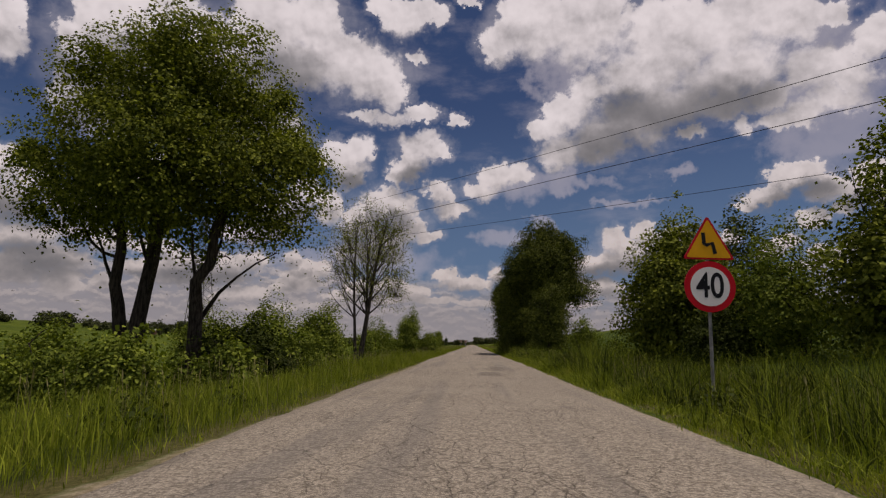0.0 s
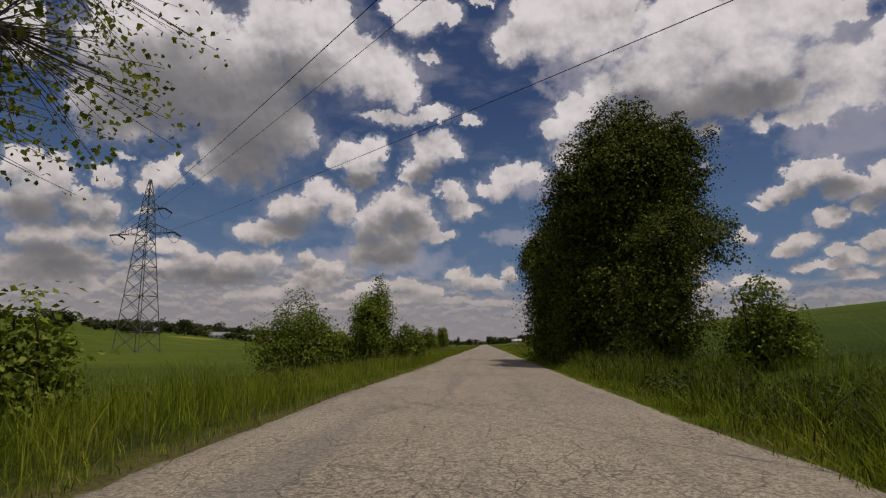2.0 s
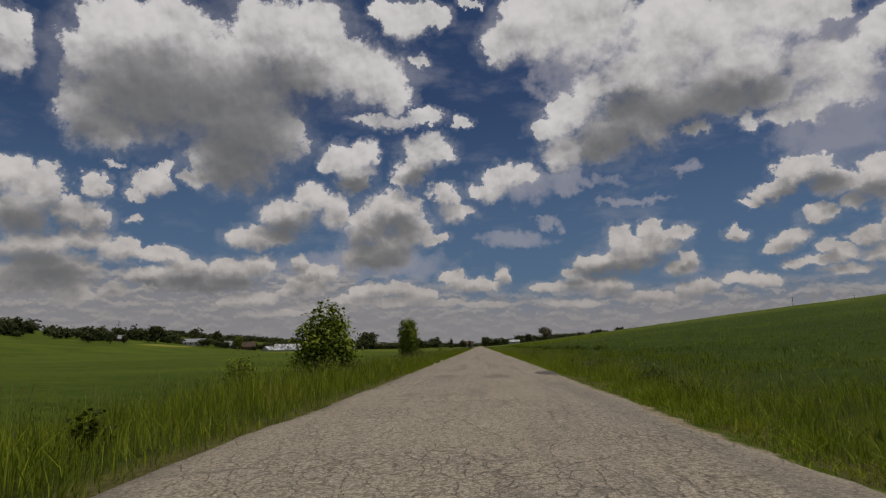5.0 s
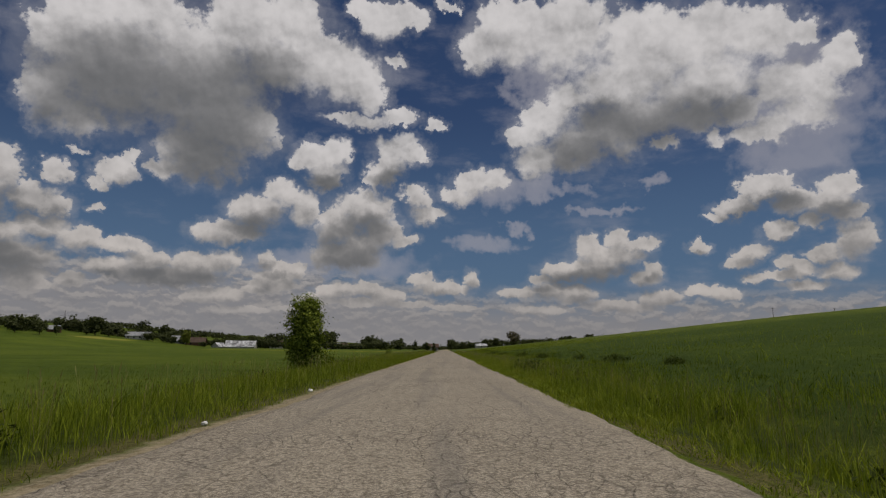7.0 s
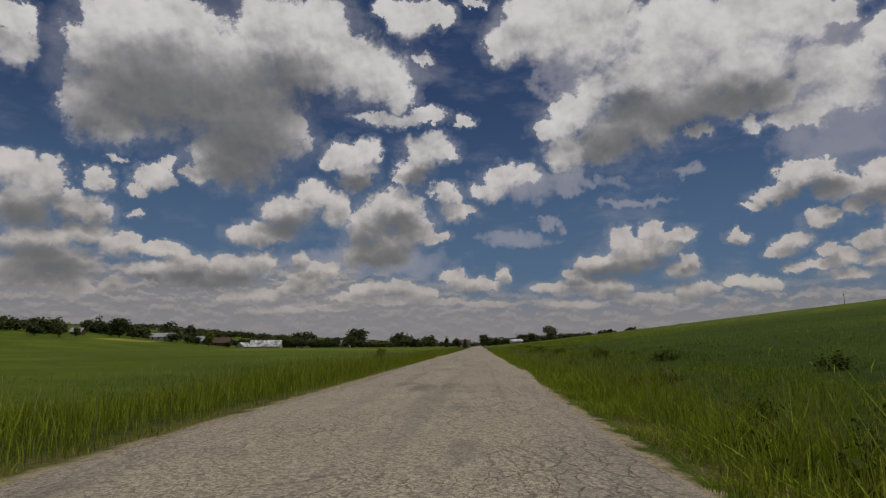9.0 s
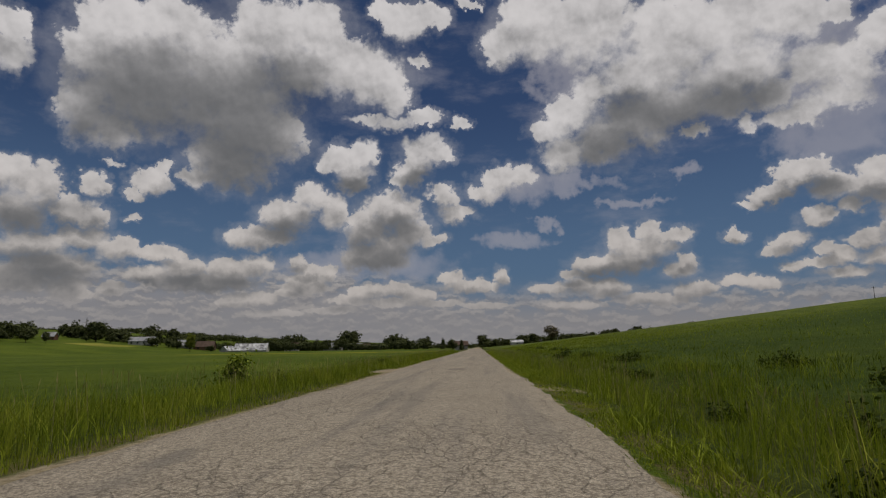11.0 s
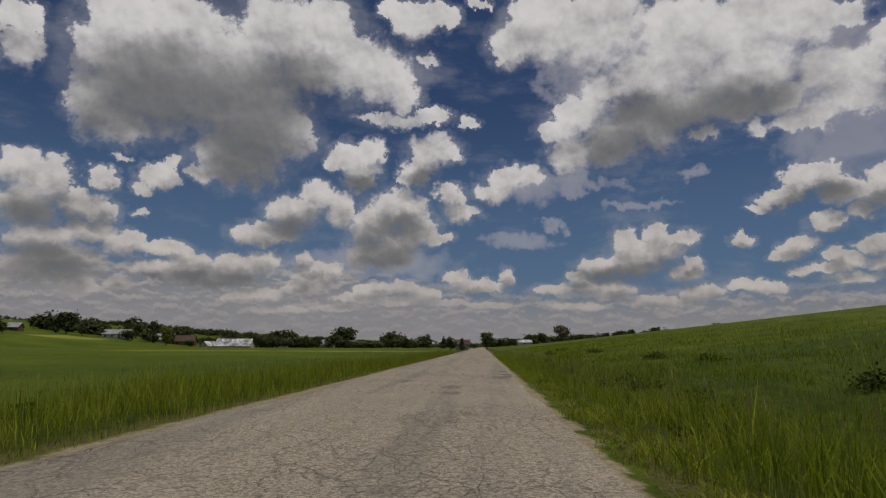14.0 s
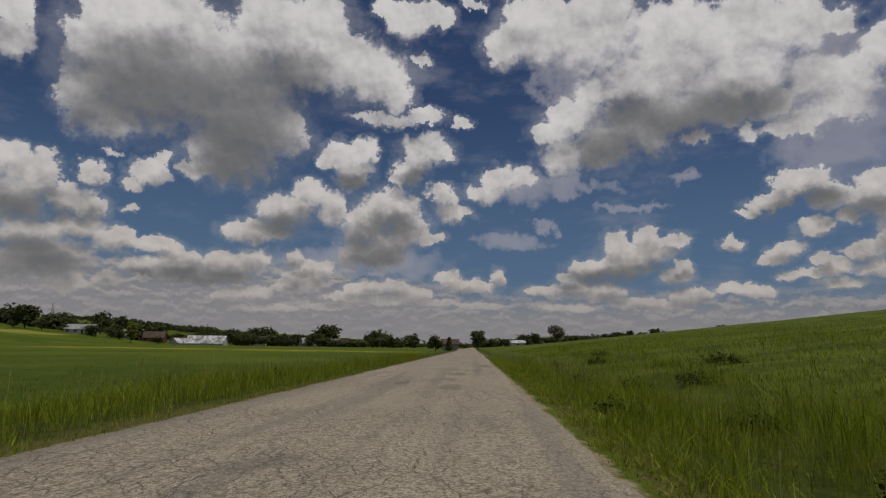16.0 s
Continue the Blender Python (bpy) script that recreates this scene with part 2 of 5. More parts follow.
    halo = w.ramp(w.math("ADD", inside, w.math("MULTIPLY", w.math("SUBTRACT", w.noise(way, 16.0, 6.0, 0.6), 0.5), 2.6)), -1.3, 0.6, 0.0, 0.22)
    cover = w.math("MAXIMUM", cover, halo)
    cover = w.math("MAXIMUM", cover, w.math("MULTIPLY", loose, away))
    wisp = w.math("MULTIPLY", w.ramp(w.noise(w.vec("MULTIPLY", flat, (0.10, 0.26, 0)), 1.0, 7.0, 0.6), 0.50, 0.72), 0.22)
    thin = w.math("MAXIMUM", w.math("MULTIPLY", veil, 0.52), wisp)

    # rounded relief: light comes from above and a little from the right
    def heap(v, k):
        lumps = w.voronoi(w.vec("ADD", v, w.vec("MULTIPLY", small, (0.06, 0.06, 0.06))), k, "SMOOTH_F1")
        return w.math("SUBTRACT", w.noise(v, k, 4.0, 0.5), w.math("MULTIPLY", lumps, 0.35))
    relief = w.math("SUBTRACT", heap(w.vec("ADD", way, (0.010, 0.0, 0.024)), 13.0), heap(way, 13.0))
    fine = w.math("SUBTRACT", heap(w.vec("ADD", way, (0.003, 0.0, 0.008)), 36.0), heap(way, 36.0))
    relief = w.math("ADD", relief, w.math("MULTIPLY", fine, 0.8))
    deep = w.ramp(shade, -1.9, 1.1)
    flatter = w.math("SUBTRACT", 1.0, w.math("MULTIPLY", deep, 0.72))
    grey = w.math("MULTIPLY", deep, w.ramp(el, 8.0, 17.0, 0.36, 0.69))
    grey = w.math("ADD", grey, w.math("MULTIPLY", w.ramp(above, -0.7, 1.3), w.ramp(el, 6.0, 20.0, 0.55, 0.30)))
    grey = w.math("ADD", grey, w.math("MULTIPLY", w.math("MULTIPLY", relief, flatter), 1.0))
    grey = w.math("ADD", grey, w.ramp(el, 4.0, 20.0, 0.36, 0.22))
    grey = w.ramp(grey, -0.15, 1.45)
    white = w.mix(w.ramp(el, 4.0, 20.0, 0.0, 1.0, "LINEAR"), (1.17, 1.10, 1.02), (1.38, 1.365, 1.36))
    cloud = w.mix(grey, white, (0.25, 0.265, 0.28))
    nishita = w.node("ShaderNodeTexSky", sky_type="NISHITA", sun_disc=False, sun_elevation=SUN_EL,
                     sun_rotation=SUN_AZ, air_density=1.0, dust_density=0.4, ozone_density=3.0)
    blue = w.vec("MULTIPLY", nishita.outputs[0], (SKY_STRENGTH * 0.74, SKY_STRENGTH * 0.90, SKY_STRENGTH * 1.16))
    blue = w.mix(w.ramp(el, 24.0, 5.0, 0.0, 0.62), blue, (0.20, 0.36, 0.58))
    sky = w.mix(thin, blue, (0.80, 0.79, 0.86))
    row_grey = w.ramp(w.math("SUBTRACT", rows_up, rows), -0.10, 0.08, 0.0, 1.0, "LINEAR")
    sky = w.mix(w.ramp(w.math("SUBTRACT", el, left), 5.2, 1.6, 0.0, 0.9), sky, (0.50, 0.50, 0.525))
    sky = w.mix(w.math("MULTIPLY", low, 0.8), sky, w.mix(row_grey, (0.82, 0.78, 0.735), (0.42, 0.425, 0.45)))
    sky = w.mix(cover, sky, cloud)
    haze = w.ramp(el, 7.0, 0.5, 0.0, 0.80)
    sky = w.mix(haze, sky, (0.50, 0.50, 0.52))
    bg = w.node("ShaderNodeBackground")
    w.put(bg.inputs[0], sky)
    bg.inputs[1].default_value = 1.0
    w.put(out.inputs[0], bg.outputs[0])


SKY_STRENGTH = 0.064
build_sky()

# ---------------------------------------------------------------- materials
def material(name, rough=0.8):
    m = bpy.data.materials.new(name)
    m.use_nodes = True
    n = Net(m.node_tree)
    bsdf = m.node_tree.nodes["Principled BSDF"]
    bsdf.inputs["Roughness"].default_value = rough
    bsdf.inputs["Specular IOR Level"].default_value = 0.1
    return m, n, bsdf


def bump(n, bsdf, height, strength=0.4, distance=0.02):
    b = n.node("ShaderNodeBump")
    b.inputs["Strength"].default_value, b.inputs["Distance"].default_value = strength, distance
    n.put(b.inputs["Height"], height)
    n.put(bsdf.inputs["Normal"], b.outputs[0])


def place_of(n):
    return n.node("ShaderNodeNewGeometry").outputs["Position"]


STAINS = [
    (0.25, 170.3, 0.42, 1.1), (0.65, 178.8, 0.34, 0.7), (0.95, 176.0, 0.25, 0.6), (0.7, 196.7, 0.22, 0.5), (0.64, 198.4, 0.26, 0.5),
    (0.65, 18.6, 0.38, 1.6), (1.0, 23.0, 0.3, 2.2), (0.83, 225.0, 0.3, 0.9), (0.65, 228.0, 0.25, 0.8), (0.84, 231.5, 0.3, 1.2), (2.0, 241.0, 0.4, 1.8),
    (0.8, 247.0, 0.3, 1.4), (-1.1, 84.5, 0.4, 1.0), (0.5, 84.0, 0.5, 1.0), (0.4, 146.5, 0.35, 1.2), (1.9, 203.0, 0.35, 0.9), (-0.3, 132.0, 0.3, 1.2),
]
SANDS = [(-2.9, 171.0, 0.75, 2.6), (3.2, 159.3, 1.0, 0.7), (-2.6, 186.0, 0.3, 3.0)]


def make_asphalt():
    m, n, b = material("worn_asphalt", 0.85)
    p = place_of(n)
    warp = n.vec("MULTIPLY", n.vec("SUBTRACT", n.noise(p, 1.3, 4, 0.6, 1), (0.5, 0.5, 0.5)), (0.45, 0.6, 0))
    q = n.vec("MULTIPLY", n.vec("ADD", p, warp), (1.15, 0.55, 0.0))
    fine = n.voronoi(q, 4.2, "DISTANCE_TO_EDGE")
    wide = n.voronoi(q, 1.5, "DISTANCE_TO_EDGE")
    where = n.noise(p, 0.35, 3, 0.6)
    crack = n.math("MULTIPLY", n.ramp(fine, 0.006, 0.04, 0.8, 0.0), n.ramp(where, 0.46, 0.60))
    crack = n.math("MAXIMUM", crack, n.math("MULTIPLY", n.ramp(wide, 0.002, 0.011, 0.78, 0.0), n.ramp(where, 0.34, 0.48)))
    broken = n.ramp(n.noise(p, 7.0, 5, 0.7), 0.34, 0.52)
    crack = n.math("MULTIPLY", crack, broken)
    stones = n.voronoi(p, 110.0)
    grit = n.noise(p, 46.0, 5, 0.8)
    tone = n.mix(n.ramp(n.noise(p, 0.55, 5, 0.6), 0.3, 0.7), (0.410, 0.355, 0.262), (0.555, 0.486, 0.366))
    tone = n.mix(n.ramp(grit, 0.38, 0.60), tone, (0.56, 0.495, 0.385))
    tone = n.mix(n.ramp(stones, 0.25, 0.7, 0.0, 0.6), tone, (0.10, 0.09, 0.078))
    mottle = n.noise(p, 13.0, 5, 0.75)
    tone = n.mix(n.ramp(mottle, 0.36, 0.54, 0.7, 0.0), tone, (0.13, 0.11, 0.08))
    chips = n.voronoi(n.vec("ADD", p, n.vec("MULTIPLY", n.noise(p, 30.0, 2, 0.5, 1), (0.02, 0.02, 0))), 34.0)
    tone = n.mix(n.ramp(chips, 0.38, 0.74, 0.0, 0.60), tone, (0.085, 0.072, 0.055))
    tone = n.mix(n.ramp(n.noise(p, 90.0, 3, 0.7), 0.56, 0.70, 0.0, 0.8), tone, (0.58, 0.51, 0.40))
    x, y, z = n.xyz(p)
    track = n.noise(n.vec("MULTIPLY", p, (1.6, 0.06, 0)), 1.0, 3, 0.5)
    tone = n.mix(n.ramp(track, 0.50, 0.66, 0.0, 0.42), tone, (0.15, 0.14, 0.125))
    spot = n.noise(n.vec("MULTIPLY", p, (0.9, 0.35, 0)), 1.0, 4, 0.6)
    tone = n.mix(n.ramp(spot, 0.60, 0.70, 0.0, 0.45), tone, (0.12, 0.112, 0.10))
    # worn dark spots: x, y, half width, half length
    ragged_place = n.vec("ADD", p, n.vec("MULTIPLY", n.vec("SUBTRACT", n.noise(p, 2.6, 5, 0.7, 1), (0.5, 0.5, 0.5)), (0.55, 1.4, 0)))
    worn = None
    for sx, sy, rx, ry in STAINS:
        q2 = n.vec("MULTIPLY", n.vec("SUBTRACT", ragged_place, (sx, sy, 0)), (1 / rx, 1 / ry, 0))
        d2 = n.vec("DOT_PRODUCT", q2, q2)
        worn = d2 if worn is None else n.math("MINIMUM", worn, d2)
    tone = n.mix(n.math("MULTIPLY", n.ramp(worn, 0.3, 1.5, 0.85, 0.0), n.ramp(n.noise(p, 4.5, 6, 0.75), 0.36, 0.56)), tone, (0.135, 0.117, 0.096))
    side = n.ramp(n.math("ABSOLUTE", x), 2.0, 2.5, 0.0, 0.5)
    tone = n.mix(n.math("MULTIPLY", side, n.ramp(grit, 0.4, 0.6)), tone, (0.30, 0.26, 0.19))
    tone = n.mix(n.math("MULTIPLY", crack, 0.46), tone, (0.045, 0.042, 0.038))
    n.put(b.inputs["Base Color"], tone)
    h = n.math("SUBTRACT", n.math("ADD", n.math("MULTIPLY", grit, 0.5), n.math("MULTIPLY", mottle, 0.5)), crack)
    bump(n, b, h, 0.9, 0.016)
    return m


def make_patch():
    m, n, b = material("tar_patch", 0.8)
    p = place_of(n)
    tone = n.mix(n.ramp(n.noise(p, 2.4, 5, 0.65), 0.35, 0.65), (0.105, 0.094, 0.080), (0.185, 0.166, 0.142))
    tone = n.mix(n.ramp(n.noise(p, 70.0, 3, 0.7), 0.45, 0.7, 0.0, 0.6), tone, (0.24, 0.22, 0.195))
    n.put(b.inputs["Base Color"], tone)
    bump(n, b, n.noise(p, 60.0, 4, 0.7), 0.6, 0.01)
    return m


def make_ground():
    m, n, b = material("grass_soil", 0.95)
    p = place_of(n)
    x, y, z = n.xyz(p)
    big = n.noise(p, 0.035, 4, 0.55)
    mid = n.noise(p, 0.6, 5, 0.6)
    thin = n.noise(n.vec("MULTIPLY", p, (1, 1, 0.4)), 9.0, 5, 0.7)
    tone = n.mix(n.ramp(mid, 0.3, 0.7), (0.050, 0.080, 0.005), (0.088, 0.125, 0.009))
    tone = n.mix(n.ramp(thin, 0.35, 0.7, 0.0, 0.75), tone, (0.036, 0.058, 0.005))
    tone = n.mix(n.ramp(big, 0.42, 0.62, 0.0, 0.55), tone, (0.122, 0.155, 0.013))
    rows_ = n.noise(n.vec("MULTIPLY", p, (0.012, 0.2, 0)), 1.0, 3, 0.5)
    tone = n.mix(n.ramp(rows_, 0.45, 0.62, 0.0, 0.35), tone, (0.055, 0.088, 0.008))
    # sandy, dry strip beside the asphalt
    off = n.math("ADD", n.math("ABSOLUTE", x), n.math("MULTIPLY", n.math("SUBTRACT", n.noise(p, 1.8, 4, 0.65), 0.5), 0.7))
    sand = n.mix(n.ramp(n.noise(p, 14.0, 4, 0.7), 0.35, 0.65), (0.24, 0.19, 0.115), (0.42, 0.35, 0.24))
    wide = n.ramp(x, -1.0, 1.0, 2.72, 2.56)
    tone = n.mix(n.ramp(off, 2.42, wide, 0.9, 0.0), tone, sand)
    thatch = n.mix(n.ramp(n.noise(p, 22.0, 5, 0.7), 0.35, 0.65), (0.060, 0.062, 0.016), (0.150, 0.130, 0.050))
    tone = n.mix(n.math("MULTIPLY", n.ramp(off, 2.60, 2.68), n.ramp(off, 3.05, 3.6, 0.92, 0.0)), tone, thatch)
    bare = None
    for sx, sy, rx, ry in SANDS:
        q2 = n.vec("MULTIPLY", n.vec("SUBTRACT", p, (sx, sy, 0)), (1 / rx, 1 / ry, 0))
        d2 = n.vec("DOT_PRODUCT", q2, q2)
        bare = d2 if bare is None else n.math("MINIMUM", bare, d2)
    bare = n.math("ADD", bare, n.math("MULTIPLY", n.math("SUBTRACT", n.noise(p, 2.2, 4, 0.65), 0.5), 1.6))
    tone = n.mix(n.ramp(bare, 0.6, 1.1, 0.95, 0.0), tone, sand)
    near = n.math("MULTIPLY", n.ramp(n.math("ABSOLUTE", x), 5.0, 9.0, 0.85, 0.0), n.ramp(bare, 0.7, 1.2))
    tone = n.mix(n.math("MULTIPLY", near, n.ramp(n.math("ABSOLUTE", x), 2.95, 3.4)), tone, n.mix(n.ramp(n.noise(p, 3.0, 4, 0.6), 0.35, 0.65), (0.024, 0.032, 0.007), (0.058, 0.074, 0.011)))
    # the slope on the right carries a darker crop
    slope = n.math("MULTIPLY", n.ramp(x, 5.0, 8.0, 0.0, 0.72), n.ramp(x, 30.0, 110.0, 1.0, 0.45))
    streak = n.noise(n.vec("MULTIPLY", p, (0.16, 0.03, 0)), 1.0, 4, 0.6)
    tone = n.mix(n.math("MULTIPLY", slope, n.ramp(streak, 0.36, 0.60, 0.55, 1.0)), tone, (0.024, 0.046, 0.006))
    meadow = n.math("MULTIPLY", n.ramp(x, 5.0, 7.0), n.ramp(y, 195.0, 235.0, 0.0, 0.75))
    tone = n.mix(meadow, tone, n.mix(n.ramp(n.noise(p, 0.25, 5, 0.65), 0.38, 0.62), (0.045, 0.068, 0.008), (0.135, 0.165, 0.020)))
    # a strip of yellow flowering crop beyond the left verge
    strip = n.math("MULTIPLY", n.math("MULTIPLY", n.ramp(y, 335.0, 345.0), n.ramp(y, 372.0, 362.0)), n.math("MULTIPLY", n.ramp(x, -9.0, -14.0), n.ramp(x, -125.0, -100.0)))
    tone = n.mix(n.math("MULTIPLY", strip, n.ramp(n.noise(p, 0.12, 4, 0.6), 0.35, 0.6, 0.2, 0.85)), tone, (0.30, 0.27, 0.020))
    hill = n.math("MULTIPLY", n.math("MULTIPLY", n.ramp(x, -282.0, -276.0), n.ramp(x, -244.0, -250.0)), n.math("MULTIPLY", n.ramp(y, 522.0, 528.0), n.ramp(y, 572.0, 564.0)))
    tone = n.mix(n.math("MULTIPLY", hill, n.ramp(n.noise(n.vec("MULTIPLY", p, (0.25, 0.02, 0)), 1.0, 3, 0.5), 0.35, 0.6, 0.45, 0.95)), tone, (0.26, 0.25, 0.045))
    flecks = n.noise(n.vec("MULTIPLY", p, (1.0, 0.6, 0)), 1.7, 5, 0.75)
    tone = n.mix(n.ramp(flecks, 0.52, 0.66, 0.0, 0.5), tone, (0.020, 0.034, 0.005))
    tone = n.mix(n.ramp(flecks, 0.46, 0.34, 0.0, 0.4), tone, (0.150, 0.180, 0.018))
    n.put(b.inputs["Base Color"], tone)
    bump(n, b, thin, 0.8, 0.12)
    return m


def make_leaf(name, dark, light, dry=None, glow=0.22):
    m = bpy.data.materials.new(name)
    m.use_nodes = True
    n = Net(m.node_tree)
    n.t.nodes.clear()
    out = n.node("ShaderNodeOutputMaterial")
    geo = n.node("ShaderNodeNewGeometry")
    tone = n.mix(geo.outputs["Random Per Island"], dark, light)
    if dry:
        tone = n.mix(n.ramp(n.noise(geo.outputs["Position"], 1.1, 3, 0.6), 0.5, 0.72, 0.0, 0.8), tone, dry)
    else:
        tone = n.mix(n.ramp(n.noise(geo.outputs["Position"], 0.9, 3, 0.6), 0.42, 0.66, 0.0, 0.5), tone,
                     tuple(c * 0.62 for c in dark))
    p = n.node("ShaderNodeBsdfPrincipled")
    p.inputs["Roughness"].default_value = 0.75
    p.inputs["Specular IOR Level"].default_value = 0.12
    n.put(p.inputs["Base Color"], tone)
    tr = n.node("ShaderNodeBsdfTranslucent")
    n.put(tr.inputs[0], n.mix(1.0, tone, (1.25, 1.35, 0.55), "MULTIPLY"))
    mx = n.node("ShaderNodeMixShader")
    mx.inputs[0].default_value = glow
    n.put(mx.inputs[1], p.outputs[0])
    n.put(mx.inputs[2], tr.outputs[0])
    n.put(out.inputs[0], mx.outputs[0])
    return m


def make_bark(name, a, c):
    m, n, b = material(name, 0.9)
    p = place_of(n)
    q = n.vec("MULTIPLY", p, (9.0, 9.0, 1.6))
    f = n.noise(q, 2.0, 5, 0.65)
    n.put(b.inputs["Base Color"], n.mix(n.ramp(f, 0.35, 0.65), a, c))
    bump(n, b, f, 0.8, 0.03)
    return m


def make_plain(name, colour, rough=0.6, metal=0.0, vary=0.25, scale=3.0):
    m, n, b = material(name, rough)
    b.inputs["Metallic"].default_value = metal
    f = n.ramp(n.noise(place_of(n), scale, 5, 0.6), 0.3, 0.7)
    n.put(b.inputs["Base Color"], n.mix(f, tuple(c * (1 - vary) for c in colour), tuple(min(1, c * (1 + vary * 0.5)) for c in colour)))
    return m


ASPHALT, PATCH, SOIL = make_asphalt(), make_patch(), make_ground()
LEAF_MAPLE = make_leaf("maple_leaves", (0.048, 0.070, 0.008), (0.275, 0.305, 0.034))
# darker copy of the maple leaves: the crown's shade put into the colour
LEAF_SHADE = make_leaf("shaded_maple_leaves", (0.018, 0.030, 0.004), (0.165, 0.192, 0.024), glow=0.10)
LEAF_BUSH = make_leaf("bush_leaves", (0.058, 0.092, 0.010), (0.260, 0.310, 0.040))
LEAF_PALE = make_leaf("sparse_leaves", (0.090, 0.115, 0.020), (0.270, 0.290, 0.060), glow=0.35)
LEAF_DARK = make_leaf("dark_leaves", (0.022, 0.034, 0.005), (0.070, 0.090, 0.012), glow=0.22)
# far foliage, with aerial haze put into the greyed colour
LEAF_FAR = make_leaf("hazed_far_leaves", (0.042, 0.054, 0.022), (0.105, 0.118, 0.044), glow=0.2)
LEAF_BROWN = make_leaf("far_brown_leaves", (0.10, 0.085, 0.055), (0.17, 0.15, 0.09), glow=0.2)
BLADES = make_leaf("grass_blades", (0.074, 0.112, 0.009), (0.300, 0.350, 0.030), dry=(0.345, 0.350, 0.050), glow=0.26)
CROP = make_leaf("crop_blades", (0.052, 0.080, 0.005), (0.135, 0.170, 0.012), glow=0.2)
WEED = make_leaf("weed_leaves", (0.022, 0.037, 0.006), (0.086, 0.108, 0.015), glow=0.14)
STRAW = make_leaf("dry_stalks", (0.20, 0.18, 0.07), (0.36, 0.33, 0.15), glow=0.25)
BARK = make_bark("dark_bark", (0.022, 0.018, 0.014), (0.075, 0.062, 0.048))
BARK_PALE = make_bark("pale_bark", (0.040, 0.034, 0.028), (0.105, 0.092, 0.076))
STEEL = make_plain("galvanised_steel", (0.28, 0.28, 0.27), 0.5, 0.6, 0.35, 6.0)
RUSTY = make_plain("weathered_steel", (0.16, 0.155, 0.15), 0.6, 0.5, 0.4, 1.5)
CABLE = make_plain("cable_black", (0.03, 0.03, 0.032), 0.6, 0.4)
GLASS_INS = make_plain("insulator_brown", (0.05, 0.03, 0.025), 0.3)
SIGN_RED = make_plain("sign_red", (0.56, 0.012, 0.022), 0.4, 0, 0.12)
SIGN_WHITE = make_plain("sign_white", (0.80, 0.79, 0.76), 0.4, 0, 0.06)
SIGN_YELLOW = make_plain("sign_yellow", (0.80, 0.40, 0.012), 0.4, 0, 0.08)
SIGN_BLACK = make_plain("sign_black", (0.018, 0.018, 0.02), 0.45, 0, 0.1)
WALL_WHITE = make_plain("white_wall", (0.50, 0.48, 0.45), 0.8, 0, 0.35, 0.5)
WALL_GREY = make_plain("grey_wall", (0.30, 0.29, 0.27), 0.85, 0, 0.3, 0.6)
WALL_BRICK = make_plain("brick_wall", (0.15, 0.085, 0.06), 0.85, 0, 0.3, 0.8)
ROOF_GREY = make_plain("grey_roof", (0.30, 0.31, 0.32), 0.6, 0, 0.3, 0.5)
ROOF_PALE = make_plain("pale_metal_roof", (0.52, 0.53, 0.54), 0.5, 0.1, 0.75, 0.4)
ROOF_RED = make_plain("red_roof", (0.10, 0.07, 0.055), 0.8, 0, 0.3, 0.5)
DARK_PANE = make_plain("window_pane", (0.02, 0.025, 0.03), 0.12)
YELLOW = make_plain("flower_yellow", (0.75, 0.52, 0.02), 0.6)
PALE_HEAD = make_plain("seed_head", (0.42, 0.42, 0.30), 0.8)


# ---------------------------------------------------------------- mesh helpers
def mesh_of(name, verts, faces, mat):
    me = bpy.data.meshes.new(name)
    me.from_pydata(verts, [], faces)
    me.materials.append(mat)
    me.update()
    return me


def fast_mesh(name, verts, tris, mat, smooth=False):
    """A mesh from arrays: verts (n, 3), tris (m, 3)."""
    me = bpy.data.meshes.new(name)
    me.vertices.add(len(verts))
    me.vertices.foreach_set("co", np.ascontiguousarray(verts, dtype=np.float32).ravel())
    k = len(tris)
    me.loops.add(k * 3)
    me.loops.foreach_set("vertex_index", np.ascontiguousarray(tris, dtype=np.int32).ravel())
    me.polygons.add(k)
    me.polygons.foreach_set("loop_start", np.arange(0, k * 3, 3, dtype=np.int32))
    if smooth:
        me.polygons.foreach_set("use_smooth", np.ones(k, dtype=bool))
    me.materials.append(mat)
    me.update()
    me.validate()
    return me


def part(name, me, parent=None, label="", at=None):
    ob = new(name, me)
    if parent is not None:
        ob.parent = parent
    if at is not None:
        ob.matrix_basis = at
    if label:
        tagged(ob, label)
    return ob


def bm_mesh(name, bm, mat, smooth=False):
    me = bpy.data.meshes.new(name)
    bm.to_mesh(me)
    bm.free()
    me.materials.append(mat)
    if smooth:
        for f in me.polygons:
            f.use_smooth = True
    return me


def smooth01(a, b, v):
    t = np.clip((v - a) / (b - a), 0, 1)
    return t * t * (3 - 2 * t)


# ---------------------------------------------------------------- ground
HALF = 2.45


